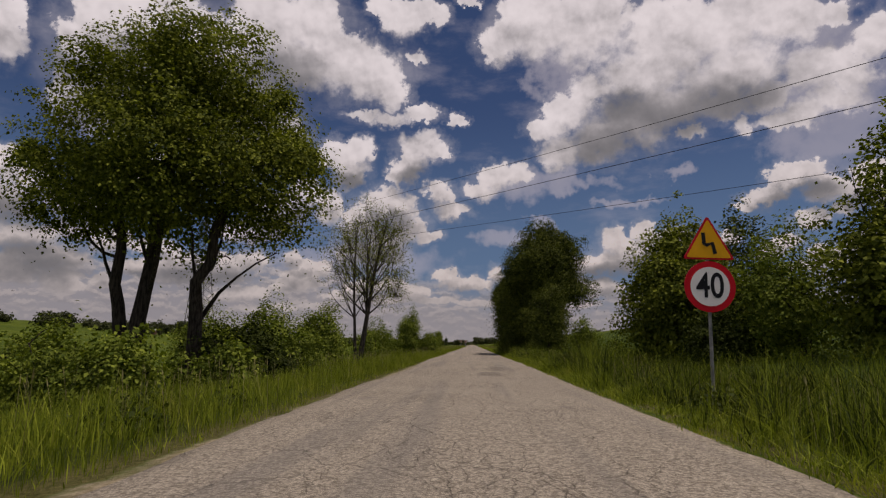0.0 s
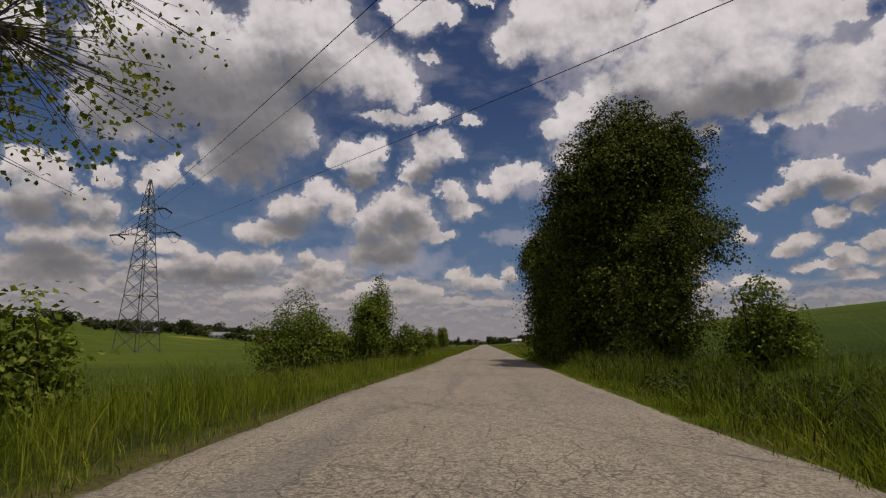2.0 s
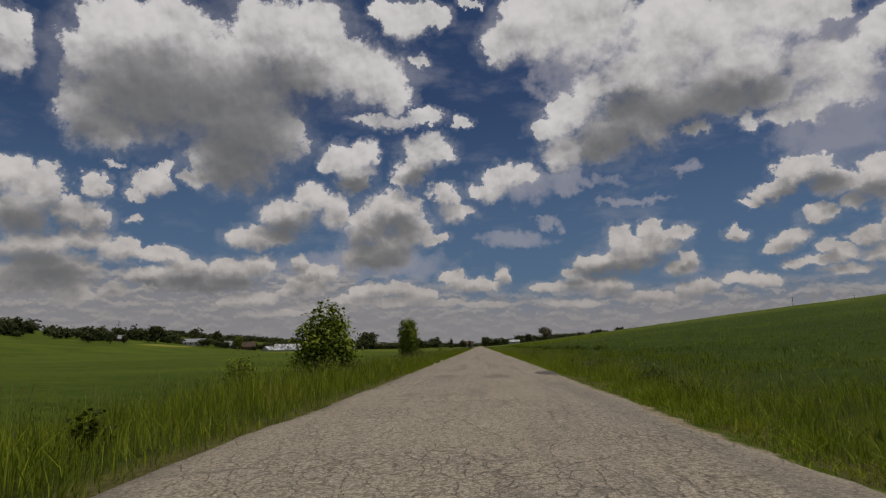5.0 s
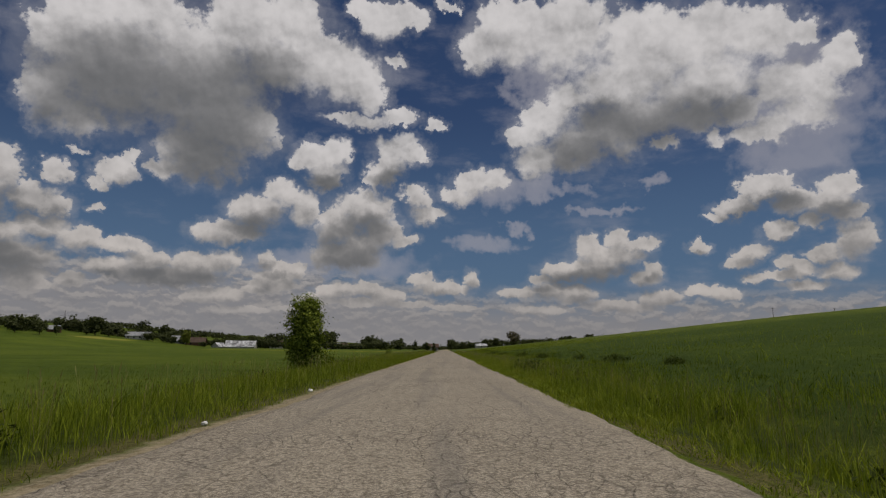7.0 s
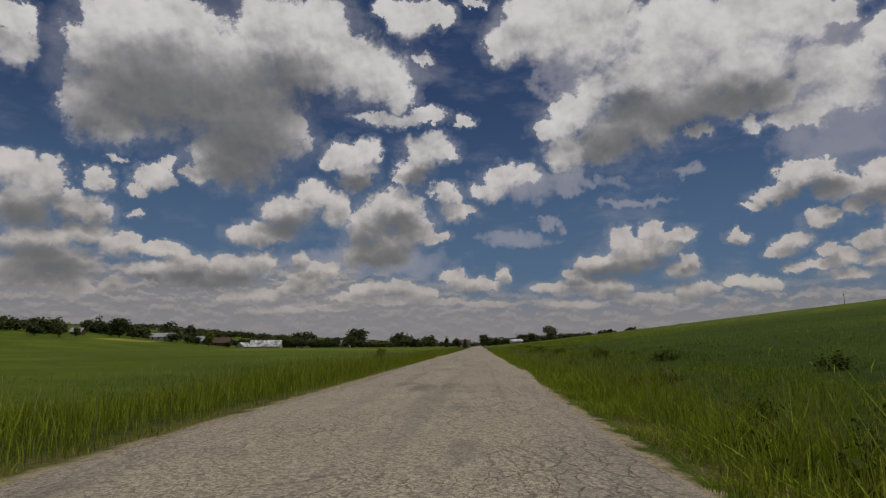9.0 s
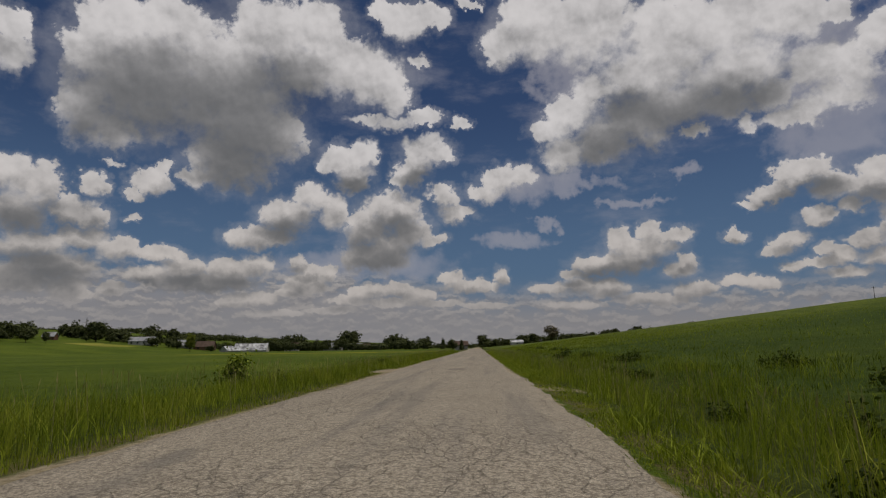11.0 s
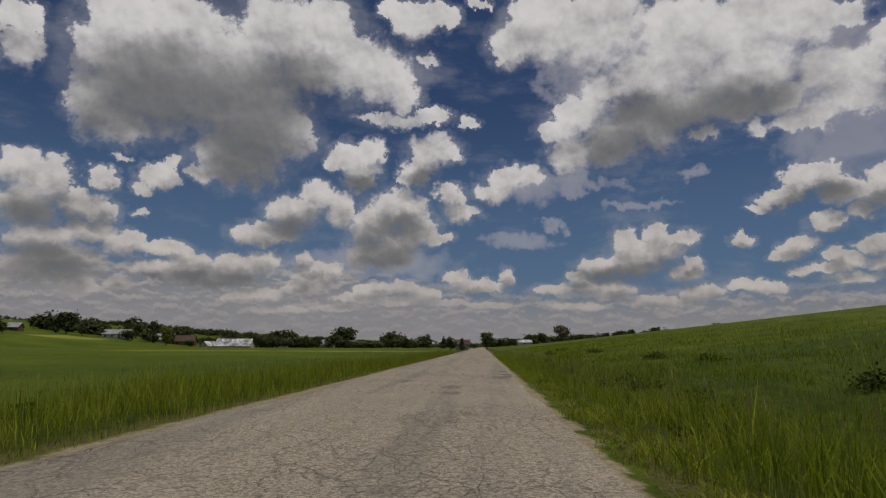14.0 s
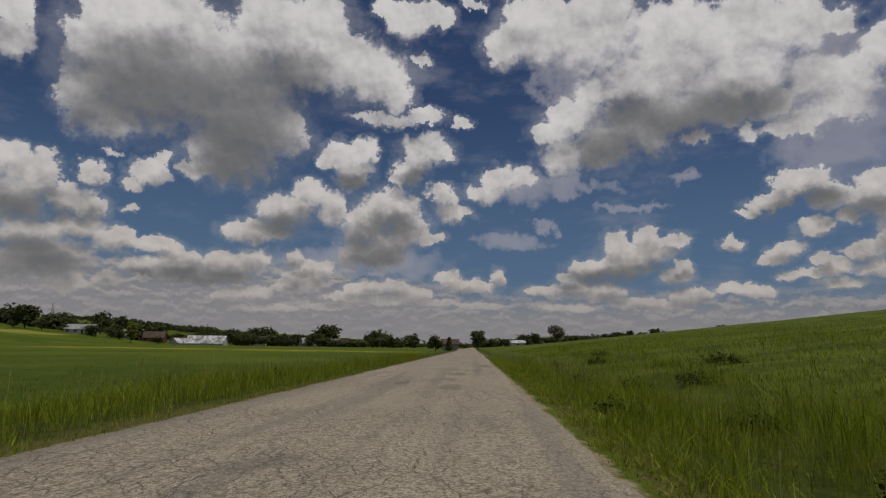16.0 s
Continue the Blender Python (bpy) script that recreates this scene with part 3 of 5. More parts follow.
def height(x, y):
    """The lie of the land."""
    x, y = np.asarray(x, float), np.asarray(y, float)
    ax = np.abs(x)
    z = -0.03 - 0.05 * smooth01(2.4, 3.0, ax)
    # right: shallow ditch, then the long slope
    ditch = smooth01(3.2, 4.6, x) * (1 - smooth01(5.2, 7.5, x))
    z = z - np.where(x > 0, ditch * 0.30, 0)
    fall = 1 - 0.45 * smooth01(300, 900, y)
    up = np.maximum(x - 6.5, 0)
    ridge = 0.122 * up - 0.122 * np.maximum(up - 110, 0) ** 2 / 260 * (up < 240) - (up >= 240) * 0.122 * ((130 ** 2) / 260 + (up - 240))
    z = z + np.where(x > 0, ridge * fall, 0)
    # left: a dip to the field, hill far off
    z = z - np.where(x < 0, 0.45 * smooth01(3.0, 9.0, ax), 0)
    lift = np.maximum(ax - 195, 0)
    z = z + np.where(x < 0, np.minimum(0.094 * lift, 30), 0) * smooth01(120, 420, y + 0.3 * ax)
    wave = 0.06 * np.sin(x * 0.31 + 1.3) * np.cos(y * 0.23) + 0.04 * np.sin(x * 0.9 + y * 0.7)
    return z + wave * smooth01(3.2, 6.0, ax)


def build_ground():
    def steps(near, far, fine, grow):
        v, s = [0.0], fine
        while v[-1] < far:
            v.append(v[-1] + s)
            if v[-1] > near:
                s *= grow
        return v
    right = steps(12, 2500, 0.4, 1.14)
    xs = np.array([-q for q in right[:0:-1]] + right)
    ahead = steps(260, 3500, 1.6, 1.12)
    ys = np.array([-300, -200, -120, -70, -40, -20, -10, -5] + ahead)
    gx, gy = np.meshgrid(xs, ys)
    gz = height(gx, gy)
    nx, ny = len(xs), len(ys)
    verts = np.stack([gx.ravel(), gy.ravel(), gz.ravel()], 1)
    i = (np.arange(ny - 1)[:, None] * nx + np.arange(nx - 1)[None]).ravel()
    tris = np.concatenate([np.stack([i, i + 1, i + nx + 1], 1), np.stack([i, i + nx + 1, i + nx], 1)])
    ob = new("ground", fast_mesh("ground", verts, tris, SOIL, True))
    tagged(ob, "green meadow and crop fields rising to a low hill", "ground", kind="structure")


def road_x(y):
    """Sideways place of the road's middle line."""
    return -0.00022 * np.maximum(np.asarray(y, float) - 330, 0) ** 2


def wider(y):
    """The road's first stretch is wider on its left side."""
    return 0.11 * (1 - smooth01(75, 100, y))


def build_road():
    rng = np.random.default_rng(3)
    ys = np.concatenate([np.arange(-40, 300, 0.35), np.arange(300, 470, 2.0)])
    across = np.array([-1, -0.985, -0.9, -0.6, -0.25, 0, 0.25, 0.6, 0.9, 0.985, 1.0])

    def ragged(k):
        r = rng.normal(0, 1, len(ys) + 60)
        a = np.convolve(r, np.ones(9) / 9, "same")[:len(ys)] * 0.13
        b = np.convolve(r, np.ones(41) / 41, "same")[:len(ys)] * 0.35
        return a + b
    left, right = ragged(0), ragged(1)
    left = left - wider(ys) + 0.06 * smooth01(100, 130, ys)
    mid = road_x(ys)
    rows = []
    for u in across:
        edge = np.where(u < 0, left, right) * (np.abs(u) > 0.88)
        x = mid + u * HALF + edge
        z = 0.012 - 0.03 * np.abs(u) ** 2 + 0.006 * np.sin(ys * 0.8 + u * 3)
        if abs(u) == 1:
            z = z - 0.055
        rows.append(np.stack([x, ys, z], 1))
    verts = np.stack(rows, 1).reshape(-1, 3)
    n = len(across)
    i = (np.arange(len(ys) - 1)[:, None] * n + np.arange(n - 1)[None]).ravel()
    tris = np.concatenate([np.stack([i, i + 1, i + n + 1], 1), np.stack([i, i + n + 1, i + n], 1)])
    ob = new("road", fast_mesh("road", verts, tris, ASPHALT, True))
    tagged(ob, "narrow country road of pale cracked asphalt", "road", kind="structure")


def road_patch(x, y, rx, ry, seed, mat=None, label="dark worn tar repair on the pale asphalt"):
    rng = random.Random(seed)
    k = 72
    ph = [rng.uniform(0, 6.28) for _ in range(5)]
    ring = []
    for a in range(k):
        t = a * 2 * math.pi / k
        r = 1 + 0.16 * math.sin(2 * t + ph[0]) + 0.12 * math.sin(3 * t + ph[1]) + 0.08 * math.sin(7 * t + ph[2]) + 0.06 * math.sin(13 * t + ph[3]) + rng.uniform(-0.09, 0.09)
        ring.append((r * rx * math.cos(t), r * ry * math.sin(t)))

    def z(px):
        u = px / HALF
        return 0.0165 - 0.03 * u * u
    verts = [(0, 0, z(x) + 0.004)] + [(a * 0.5, b * 0.5, z(x + a * 0.5) + 0.004) for a, b in ring] + [(a, b, z(x + a) + 0.002) for a, b in ring]
    faces = [(0, 1 + a, 1 + (a + 1) % k) for a in range(k)]
    faces += [(1 + a, 1 + k + a, 1 + k + (a + 1) % k, 1 + (a + 1) % k) for a in range(k)]
    ob = new("road_patch", mesh_of("road_patch", verts, faces, mat or PATCH))
    ob.location = (x, y, 0)
    tagged(ob, label, "road patch", kind="structure")
    return ob


build_ground()
build_road()


# ---------------------------------------------------------------- plants
def tube(path, radii, sides=8):
    """Verts and tris of a tapered tube along a path."""
    path = np.asarray(path, float)
    n = len(path)
    d = np.gradient(path, axis=0)
    d /= np.linalg.norm(d, axis=1)[:, None] + 1e-9
    ref = np.where(np.abs(d[:, 2:3]) > 0.9, np.array([[1.0, 0, 0]]), np.array([[0, 0, 1.0]]))
    a = np.cross(d, ref)
    a /= np.linalg.norm(a, axis=1)[:, None] + 1e-9
    b = np.cross(d, a)
    t = np.arange(sides) * 2 * np.pi / sides
    r = np.asarray(radii, float)[:, None, None]
    verts = path[:, None] + r * (np.cos(t)[None, :, None] * a[:, None] + np.sin(t)[None, :, None] * b[:, None])
    verts = verts.reshape(-1, 3)
    i = np.arange(n - 1)[:, None] * sides
    j = np.arange(sides)[None]
    k = (j + 1) % sides
    p, q, u, v = (i + j).ravel(), (i + k).ravel(), (i + sides + k).ravel(), (i + sides + j).ravel()
    return verts, np.concatenate([np.stack([p, q, u], 1), np.stack([p, u, v], 1)])


def merge(pieces):
    vs, ts, k = [], [], 0
    for v, t in pieces:
        vs.append(v)
        ts.append(np.asarray(t) + k)
        k += len(v)
    return np.concatenate(vs), np.concatenate(ts)


def leaves(rng, centres, normals, size, spread=0.35, droop=0.3):
    """Folded leaf blades, one at each centre."""
    n = len(centres)
    up = normals + rng.normal(0, spread, (n, 3))
    up /= np.linalg.norm(up, axis=1)[:, None] + 1e-9
    along = rng.normal(0, 1, (n, 3))
    along[:, 2] -= droop
    along -= up * np.sum(along * up, 1)[:, None]
    along /= np.linalg.norm(along, axis=1)[:, None] + 1e-9
    side = np.cross(up, along)
    s = size * rng.uniform(0.6, 1.35, n)[:, None]
    base = centres - along * s * 0.5
    tip = centres + along * s * 0.55 - up * s * 0.12
    l = centres + side * s * 0.42 + up * s * 0.10 - along * s * 0.05
    r = centres - side * s * 0.42 + up * s * 0.10 - along * s * 0.05
    verts = np.stack([base, l, tip, r], 1).reshape(-1, 3)
    i = np.arange(n)[:, None] * 4
    return verts, np.concatenate([i + np.array([[0, 2, 1]]), i + np.array([[0, 3, 2]])])


def on_lobe(rng, lobes, k, shell=0.5):
    """Points in and near the surface of a heap of ellipsoids, with the outward way."""
    vol = np.array([l[3] * l[4] * l[5] for l in lobes]) ** 0.75
    vol = np.maximum(vol, vol.max() * 0.035)
    pick = rng.choice(len(lobes), k, p=vol / vol.sum())
    L = np.array(lobes)[pick]
    d = rng.normal(0, 1, (k, 3))
    d /= np.linalg.norm(d, axis=1)[:, None]
    r = shell + (1 - shell) * rng.uniform(0, 1, k) ** 0.6
    lump = 1 + 0.17 * np.sin(d[:, 0] * 6.1 + L[:, 0] * 3) + 0.15 * np.sin(d[:, 2] * 7.3 + L[:, 1] * 2 + d[:, 1] * 4)
    return L[:, :3] + d * L[:, 3:6] * (r * lump)[:, None], d


def crown_mesh(name, seed, lobes, clumps, per, size, mat, shell=0.5, clump=0.38, up=0.5, stray=0.05, fill=0.0, tufts=0, thick=0.42):
    rng = np.random.default_rng(seed)
    lobes = list(lobes)
    for _ in range(tufts):
        l = lobes[rng.integers(0, len(lobes))]
        w = rng.normal(0, 1, 3)
        w[2] = w[2] * 0.8 + 0.35
        w /= np.linalg.norm(w)
        r = 0.24 * min(l[3], l[4], l[5]) + 0.12
        lobes.append((l[0] + w[0] * l[3], l[1] + w[1] * l[4], l[2] + w[2] * l[5], r, r, r * rng.uniform(0.8, 1.5)))
    c, d = on_lobe(rng, lobes, clumps, shell)
    n = clumps * per
    radius = clump * rng.uniform(0.5, 1.3, (clumps, 1))
    offs = rng.normal(0, 1, (clumps, per, 3)) * np.array([0.6, 0.6, thick]) * radius[:, None]
    # sprays hang down towards their rims
    offs[:, :, 2] -= 0.55 * (offs[:, :, 0] ** 2 + offs[:, :, 1] ** 2) / (radius + 1e-6) * (thick < 0.4)
    long = rng.uniform(0, 1, (clumps, per, 1)) < stray
    offs = np.where(long, offs * 2.2, offs)
    pts = (c[:, None] + offs).reshape(n, 3)
    out = np.repeat(d, per, 0) * (0.75 if thick > 0.4 else 0.45) + offs.reshape(n, 3) / (np.repeat(radius, per, 0) + 1e-6) * 0.35
    out[:, 2] += up
    v, t = leaves(rng, pts, out, size, 0.45)
    if fill:
        # shaded inner foliage, fewer and larger leaves
        k = int(clumps * fill)
        ci, di = on_lobe(rng, lobes, k, 0.1)
        base = np.array([np.mean([l[i] for l in lobes]) for i in range(3)])
        ci = base + (ci - base) * 0.78
        q = np.repeat(ci, 8, 0) + rng.normal(0, clump * 0.8, (k * 8, 3))
        v2, t2 = leaves(rng, q, np.repeat(di, 8, 0) + (0, 0, up), size * 1.35, 0.6)
        v, t = merge([(v, t), (v2, t2)])
    return fast_mesh(name, v, t, mat), c


def limb(rng, a, b, r0, r1, bend=0.12, n=7, sides=7):
    a, b = np.array(a, float), np.array(b, float)
    u = np.linspace(0, 1, n)[:, None]
    sag = rng.normal(0, bend, 3) * np.linalg.norm(b - a)
    path = a + (b - a) * u + sag * (np.sin(u * np.pi)) + rng.normal(0, 0.012, (n, 3)) * np.linalg.norm(b - a) * (u > 0) * (u < 1)
    return tube(path, r0 + (r1 - r0) * np.linspace(0, 1, n), sides)


def woody(name, seed, stems, targets, mat, twig=0.012, reach=0.85):
    """Trunks (foot, head, radius) and limbs that go from them to the targets."""
    rng = np.random.default_rng(seed)
    pieces, heads = [], []
    for foot, head, r in stems:
        foot, head = np.array(foot, float), np.array(head, float)
        pieces.append(limb(rng, foot, head, r, r * 0.35, 0.025, 10, 10))
        pieces.append(tube([foot - (0, 0, 0.3), foot, foot + (head - foot) * 0.06], [r * 1.5, r * 1.3, r * 1.0], 10))
        heads.append((foot, head, r))
    for t in targets:
        foot, head, r = min(heads, key=lambda h: np.linalg.norm((h[0] + h[1]) / 2 - t))
        u = float(np.clip((t[2] - foot[2]) / (head[2] - foot[2] + 1e-6) - rng.uniform(0.2, 0.45), 0.12, 0.95))
        a = foot + (head - foot) * u
        b = a + (t - a) * reach * 0.85
        pieces.append(limb(rng, a, b, max(twig * 1.6, r * (1 - u * 0.65) * 0.38), twig, 0.08, 6, 6))
    v, t = merge(pieces)
    return fast_mesh(name, v, t, mat, True)


def plant(kind, label, category, x, y, seed, lobes, clumps, per, size, leaf, stems, bark, limbs=24, shell=0.5,
          clump=0.38, up=0.5, stray=0.05, group="", twig=0.012, fill=0.5, tufts=0, thick=0.42):
    root = new(kind)
    root.location = (x, y, float(height(x, y)))
    me, c = crown_mesh("crown", seed, lobes, clumps, per, size, leaf, shell, clump, up, stray, fill, tufts, thick)
    part("crown", me, root)
    rng = np.random.default_rng(seed + 1)
    targets = c[rng.choice(len(c), min(limbs, len(c)), replace=False)]
    part("trunk", woody("trunk", seed + 2, stems, targets, bark, twig), root)
    tagged(root, label, category, group=group)
    return root


def bush(x, y, r, h, seed, label, leaf=None, clumps=260, per=30, size=0.088, slim=1.0, group="roadside bushes", kind="bush"):
    rng = np.random.default_rng(seed)
    lobes = []
    for k in range(7):
        a = rng.uniform(0, 6.28)
        q = rng.uniform(0.1, 0.62) * r
        hh = h * rng.uniform(0.45, 0.86)
        lobes.append((q * math.cos(a) * slim, q * math.sin(a), hh * 0.5, r * 0.55 * slim, r * 0.55, hh * 0.52))
    lobes.append((0, 0, h * 0.55, r * 0.5 * slim, r * 0.5, h * 0.45))
    for k in range(9):
        a, q = rng.uniform(0, 6.28), rng.uniform(0.0, 0.75) * r
        top = h * (0.98 - 0.55 * (q / r) ** 1.5) * rng.uniform(0.85, 1.05)
        lobes.append((q * math.cos(a) * slim, q * math.sin(a), top - 0.1 * h, 0.10 + 0.02 * h, 0.10 + 0.02 * h, 0.12 * h + 0.1))
    stems = [((rng.uniform(-.2, .2), rng.uniform(-.2, .2), 0), (rng.uniform(-.5, .5) * r, rng.uniform(-.5, .5) * r, h * 0.75), 0.03) for _ in range(5)]
    return plant(kind, label, "bush", x, y, seed, lobes, clumps, per, size, leaf or LEAF_BUSH, stems, BARK, 22, 0.45, 0.30 + 0.02 * h, 0.7, 0.03, group, thick=0.28)


# large maple with three trunks, left of the road
plant("maple_tree", "large leafy maple with three dark trunks above shrubs", "tree", -9.9, 18.6, 11,
      [(0.0, 0, 8.4, 4.0, 3.6, 4.0), (-2.7, 0.4, 7.0, 2.3, 2.3, 1.8), (2.8, -0.3, 6.9, 2.3, 2.3, 1.9), (0.3, -1.6, 6.6, 2.8, 2.0, 1.6),
       (1.2, 0, 10.8, 2.2, 2.3, 1.9), (-1.2, 0.4, 10.4, 2.4, 2.3, 1.9), (-3.9, 0, 6.2, 1.1, 1.3, 0.9), (3.7, 0, 5.6, 1.1, 1.3, 0.9), (4.3, 0, 7.4, 0.9, 1.2, 0.8), (-4.3, 0, 7.6, 0.9, 1.2, 0.8)],
      2700, 44, 0.102, LEAF_MAPLE,
      [((-1.25, 0, 0), (-2.2, 0.3, 7.5), 0.25), ((-0.65, -0.3, 0), (0.1, 0, 9.0), 0.28), ((0.75, 0.2, 0), (2.2, -0.1, 7.8), 0.26)],
      BARK, 26, 0.55, 0.50, 0.75, 0.012, twig=0.02, tufts=30, thick=0.26)
# sparse tree: stems, boughs and twigs that fan upward, with a few leaves on the twigs
def branchy(x, y, seed, stems, boughs, twigs, leaf, bark, size, label):
    rng = np.random.default_rng(seed)
    root = new("sparse_tree")
    root.location = (x, y, float(height(x, y)))
    wood, tips, outs = [], [], []
    for foot, head, r in stems:
        foot, head = np.array(foot, float), np.array(head, float)
        u = np.linspace(0, 1, 12)[:, None]
        sway = np.sin(u * 5 + seed) * np.array([[0.10, 0.06, 0]]) * u
        path = foot + (head - foot) * u + sway
        stem = part("stem", fast_mesh("stem", *tube(path, r * (1 - 0.82 * u[:, 0]) + 0.008, 10), bark, True), root)
        for b in range(boughs):
            q = 0.36 + 0.62 * (b + rng.uniform(0, 1)) / boughs
            a = path[int(q * 11)]
            ang = rng.uniform(0, 6.28)
            out = np.array([math.cos(ang), math.sin(ang), 0])
            length = (1.22 - 0.66 * q) * 2.9 * rng.uniform(0.6, 1.1)
            end = a + out * length * 0.56 + np.array([0, 0, length * rng.uniform(0.6, 1.15)])
            n = 7
            w = np.linspace(0, 1, n)[:, None]
            bp = a + (end - a) * w + out * 0.22 * length * np.sin(w * np.pi) * 0.6
            wood.append(tube(bp, np.linspace(r * (1 - 0.8 * q) * 0.42 + 0.006, 0.006, n), 6))
            for _ in range(twigs):
                k = rng.integers(2, n)
                p = bp[min(k, n - 1)]
                d = (end - a) / np.linalg.norm(end - a) * 0.6 + rng.normal(0, 0.5, 3)
                d[2] = abs(d[2]) * 0.6 + 0.1 - 0.25 * rng.uniform()
                tl = rng.uniform(0.35, 0.85)
                tp = p + d * tl * np.linspace(0, 1, 4)[:, None] + np.array([[0, 0, -0.06]]) * np.linspace(0, 1, 4)[:, None] ** 2
                wood.append(tube(tp, [0.006, 0.005, 0.004, 0.003], 4))
                m = rng.integers(4, 12)
                tips.append(tp[rng.integers(1, 4, m)] + rng.normal(0, 0.09, (m, 3)))
    knots = np.concatenate([w[0][::6] for w in wood[::3]])
    for k in range(690):
        d = rng.normal(0, 1, 3)
        d /= np.linalg.norm(d)
        c = np.array([0.45, 0.1, 5.7]) + d * np.array([2.35, 2.2, 2.7]) * rng.uniform(0.35, 1.0) ** 0.6
        if k % 4 == 0:
            # a low spray that reaches out along the road
            c = np.array([1.1, 2.3, 4.3]) + d * np.array([1.5, 1.6, 1.9]) * rng.uniform(0.2, 1.0)
        near = knots[np.argmin(np.linalg.norm(knots - c + np.array([0, 0, 0.5]), axis=1))]
        mid = (near + c) / 2 + rng.normal(0, 0.05, 3)
        wood.append(tube([near, mid, c], [0.006, 0.005, 0.003], 4))
        m = rng.integers(5, 12)
        tips.append(c + rng.normal(0, 0.14, (m, 3)))
    v, t = merge(wood)
    part("branchwork", fast_mesh("branchwork", v, t, bark, True), root)
    pts = np.concatenate(tips)
    v, t = leaves(rng, pts, np.tile([0, 0, 0.6], (len(pts), 1)), size, 0.6, 0.8)
    part("crown", fast_mesh("crown", v, t, leaf), root)
    tagged(root, label, "tree")


branchy(-5.45, 29.6, 21, [((-0.32, 0, -0.2), (-0.45, 0.1, 7.2), 0.085), ((-0.22, 0.1, -0.2), (1.1, 0.2, 7.6), 0.14), ((0.15, 0.15, 1.6), (0.3, 0.3, 7.4), 0.07)],
        26, 9, LEAF_PALE, BARK_PALE, 0.070, "slender half-bare tree with thin pale foliage")
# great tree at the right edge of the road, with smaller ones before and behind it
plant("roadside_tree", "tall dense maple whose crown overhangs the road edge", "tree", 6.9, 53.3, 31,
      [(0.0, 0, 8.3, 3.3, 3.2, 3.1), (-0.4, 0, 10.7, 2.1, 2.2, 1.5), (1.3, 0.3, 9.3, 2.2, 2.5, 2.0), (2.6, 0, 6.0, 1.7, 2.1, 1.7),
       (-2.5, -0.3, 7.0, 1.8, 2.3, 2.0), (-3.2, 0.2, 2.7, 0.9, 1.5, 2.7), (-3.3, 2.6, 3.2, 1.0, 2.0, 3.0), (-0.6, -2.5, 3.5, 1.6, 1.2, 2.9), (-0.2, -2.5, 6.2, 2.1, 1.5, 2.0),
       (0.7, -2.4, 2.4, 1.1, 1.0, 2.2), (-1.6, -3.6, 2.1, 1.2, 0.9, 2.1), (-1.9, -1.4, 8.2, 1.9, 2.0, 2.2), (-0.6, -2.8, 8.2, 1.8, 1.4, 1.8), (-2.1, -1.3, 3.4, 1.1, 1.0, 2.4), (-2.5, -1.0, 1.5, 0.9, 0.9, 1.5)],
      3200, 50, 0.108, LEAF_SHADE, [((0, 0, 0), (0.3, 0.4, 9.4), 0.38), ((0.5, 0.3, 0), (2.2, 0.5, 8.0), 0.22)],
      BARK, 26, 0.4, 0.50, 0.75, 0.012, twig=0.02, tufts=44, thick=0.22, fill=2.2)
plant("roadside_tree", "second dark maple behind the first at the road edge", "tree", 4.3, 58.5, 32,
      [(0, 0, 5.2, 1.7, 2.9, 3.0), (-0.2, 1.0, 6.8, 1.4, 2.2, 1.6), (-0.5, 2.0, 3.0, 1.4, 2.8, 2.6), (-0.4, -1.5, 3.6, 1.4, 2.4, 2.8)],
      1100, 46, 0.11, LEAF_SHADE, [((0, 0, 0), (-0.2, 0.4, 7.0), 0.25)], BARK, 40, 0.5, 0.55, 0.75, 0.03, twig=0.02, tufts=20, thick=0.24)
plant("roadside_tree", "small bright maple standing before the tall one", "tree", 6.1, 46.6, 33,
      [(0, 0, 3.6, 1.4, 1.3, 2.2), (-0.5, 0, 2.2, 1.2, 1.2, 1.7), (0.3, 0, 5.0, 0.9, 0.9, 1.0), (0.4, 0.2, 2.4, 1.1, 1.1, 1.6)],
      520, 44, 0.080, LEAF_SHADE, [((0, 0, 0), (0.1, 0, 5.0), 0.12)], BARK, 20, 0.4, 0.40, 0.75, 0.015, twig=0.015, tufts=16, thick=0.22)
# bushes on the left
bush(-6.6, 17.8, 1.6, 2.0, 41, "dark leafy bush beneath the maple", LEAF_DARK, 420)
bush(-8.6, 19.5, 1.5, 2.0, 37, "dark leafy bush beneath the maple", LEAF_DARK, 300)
bush(-7.5, 22.8, 1.7, 2.7, 40, "green leafy bush beside the verge", None, 420)
bush(-6.9, 27.8, 1.9, 3.5, 42, "bright green leafy bush beside the verge", None, 560)
bush(-9.4, 27.0, 2.1, 3.9, 43, "broad green bush behind the verge", None, 560)
bush(-11.8, 26.4, 2.0, 3.7, 38, "broad green bush behind the verge", None, 400)
bush(-9.4, 13.2, 1.7, 1.9, 44, "low shrub with fresh green leaves", None, 240)
bush(-7.3, 12.6, 1.4, 1.7, 45, "low shrub with fresh green leaves", None, 260)
bush(-6.1, 15.0, 1.0, 1.3, 35, "low shrub with fresh green leaves", None, 180)
bush(-11.4, 15.2, 1.7, 1.9, 39, "low shrub with fresh green leaves", None, 240)
bush(-5.7, 33.5, 1.15, 2.0, 46, "thin young bush in tall grass", None, 150)
bush(-8.5, 53.0, 2.2, 4.2, 47, "broad green bush beside the field", None, 520)
bush(-5.9, 58.8, 1.7, 5.0, 48, "upright young maple with bushy green crown", None, 800, 32, 0.092)
bush(-8.0, 58.2, 1.3, 2.4, 49, "green side bush beside the young maple", None, 340, 30, 0.088)
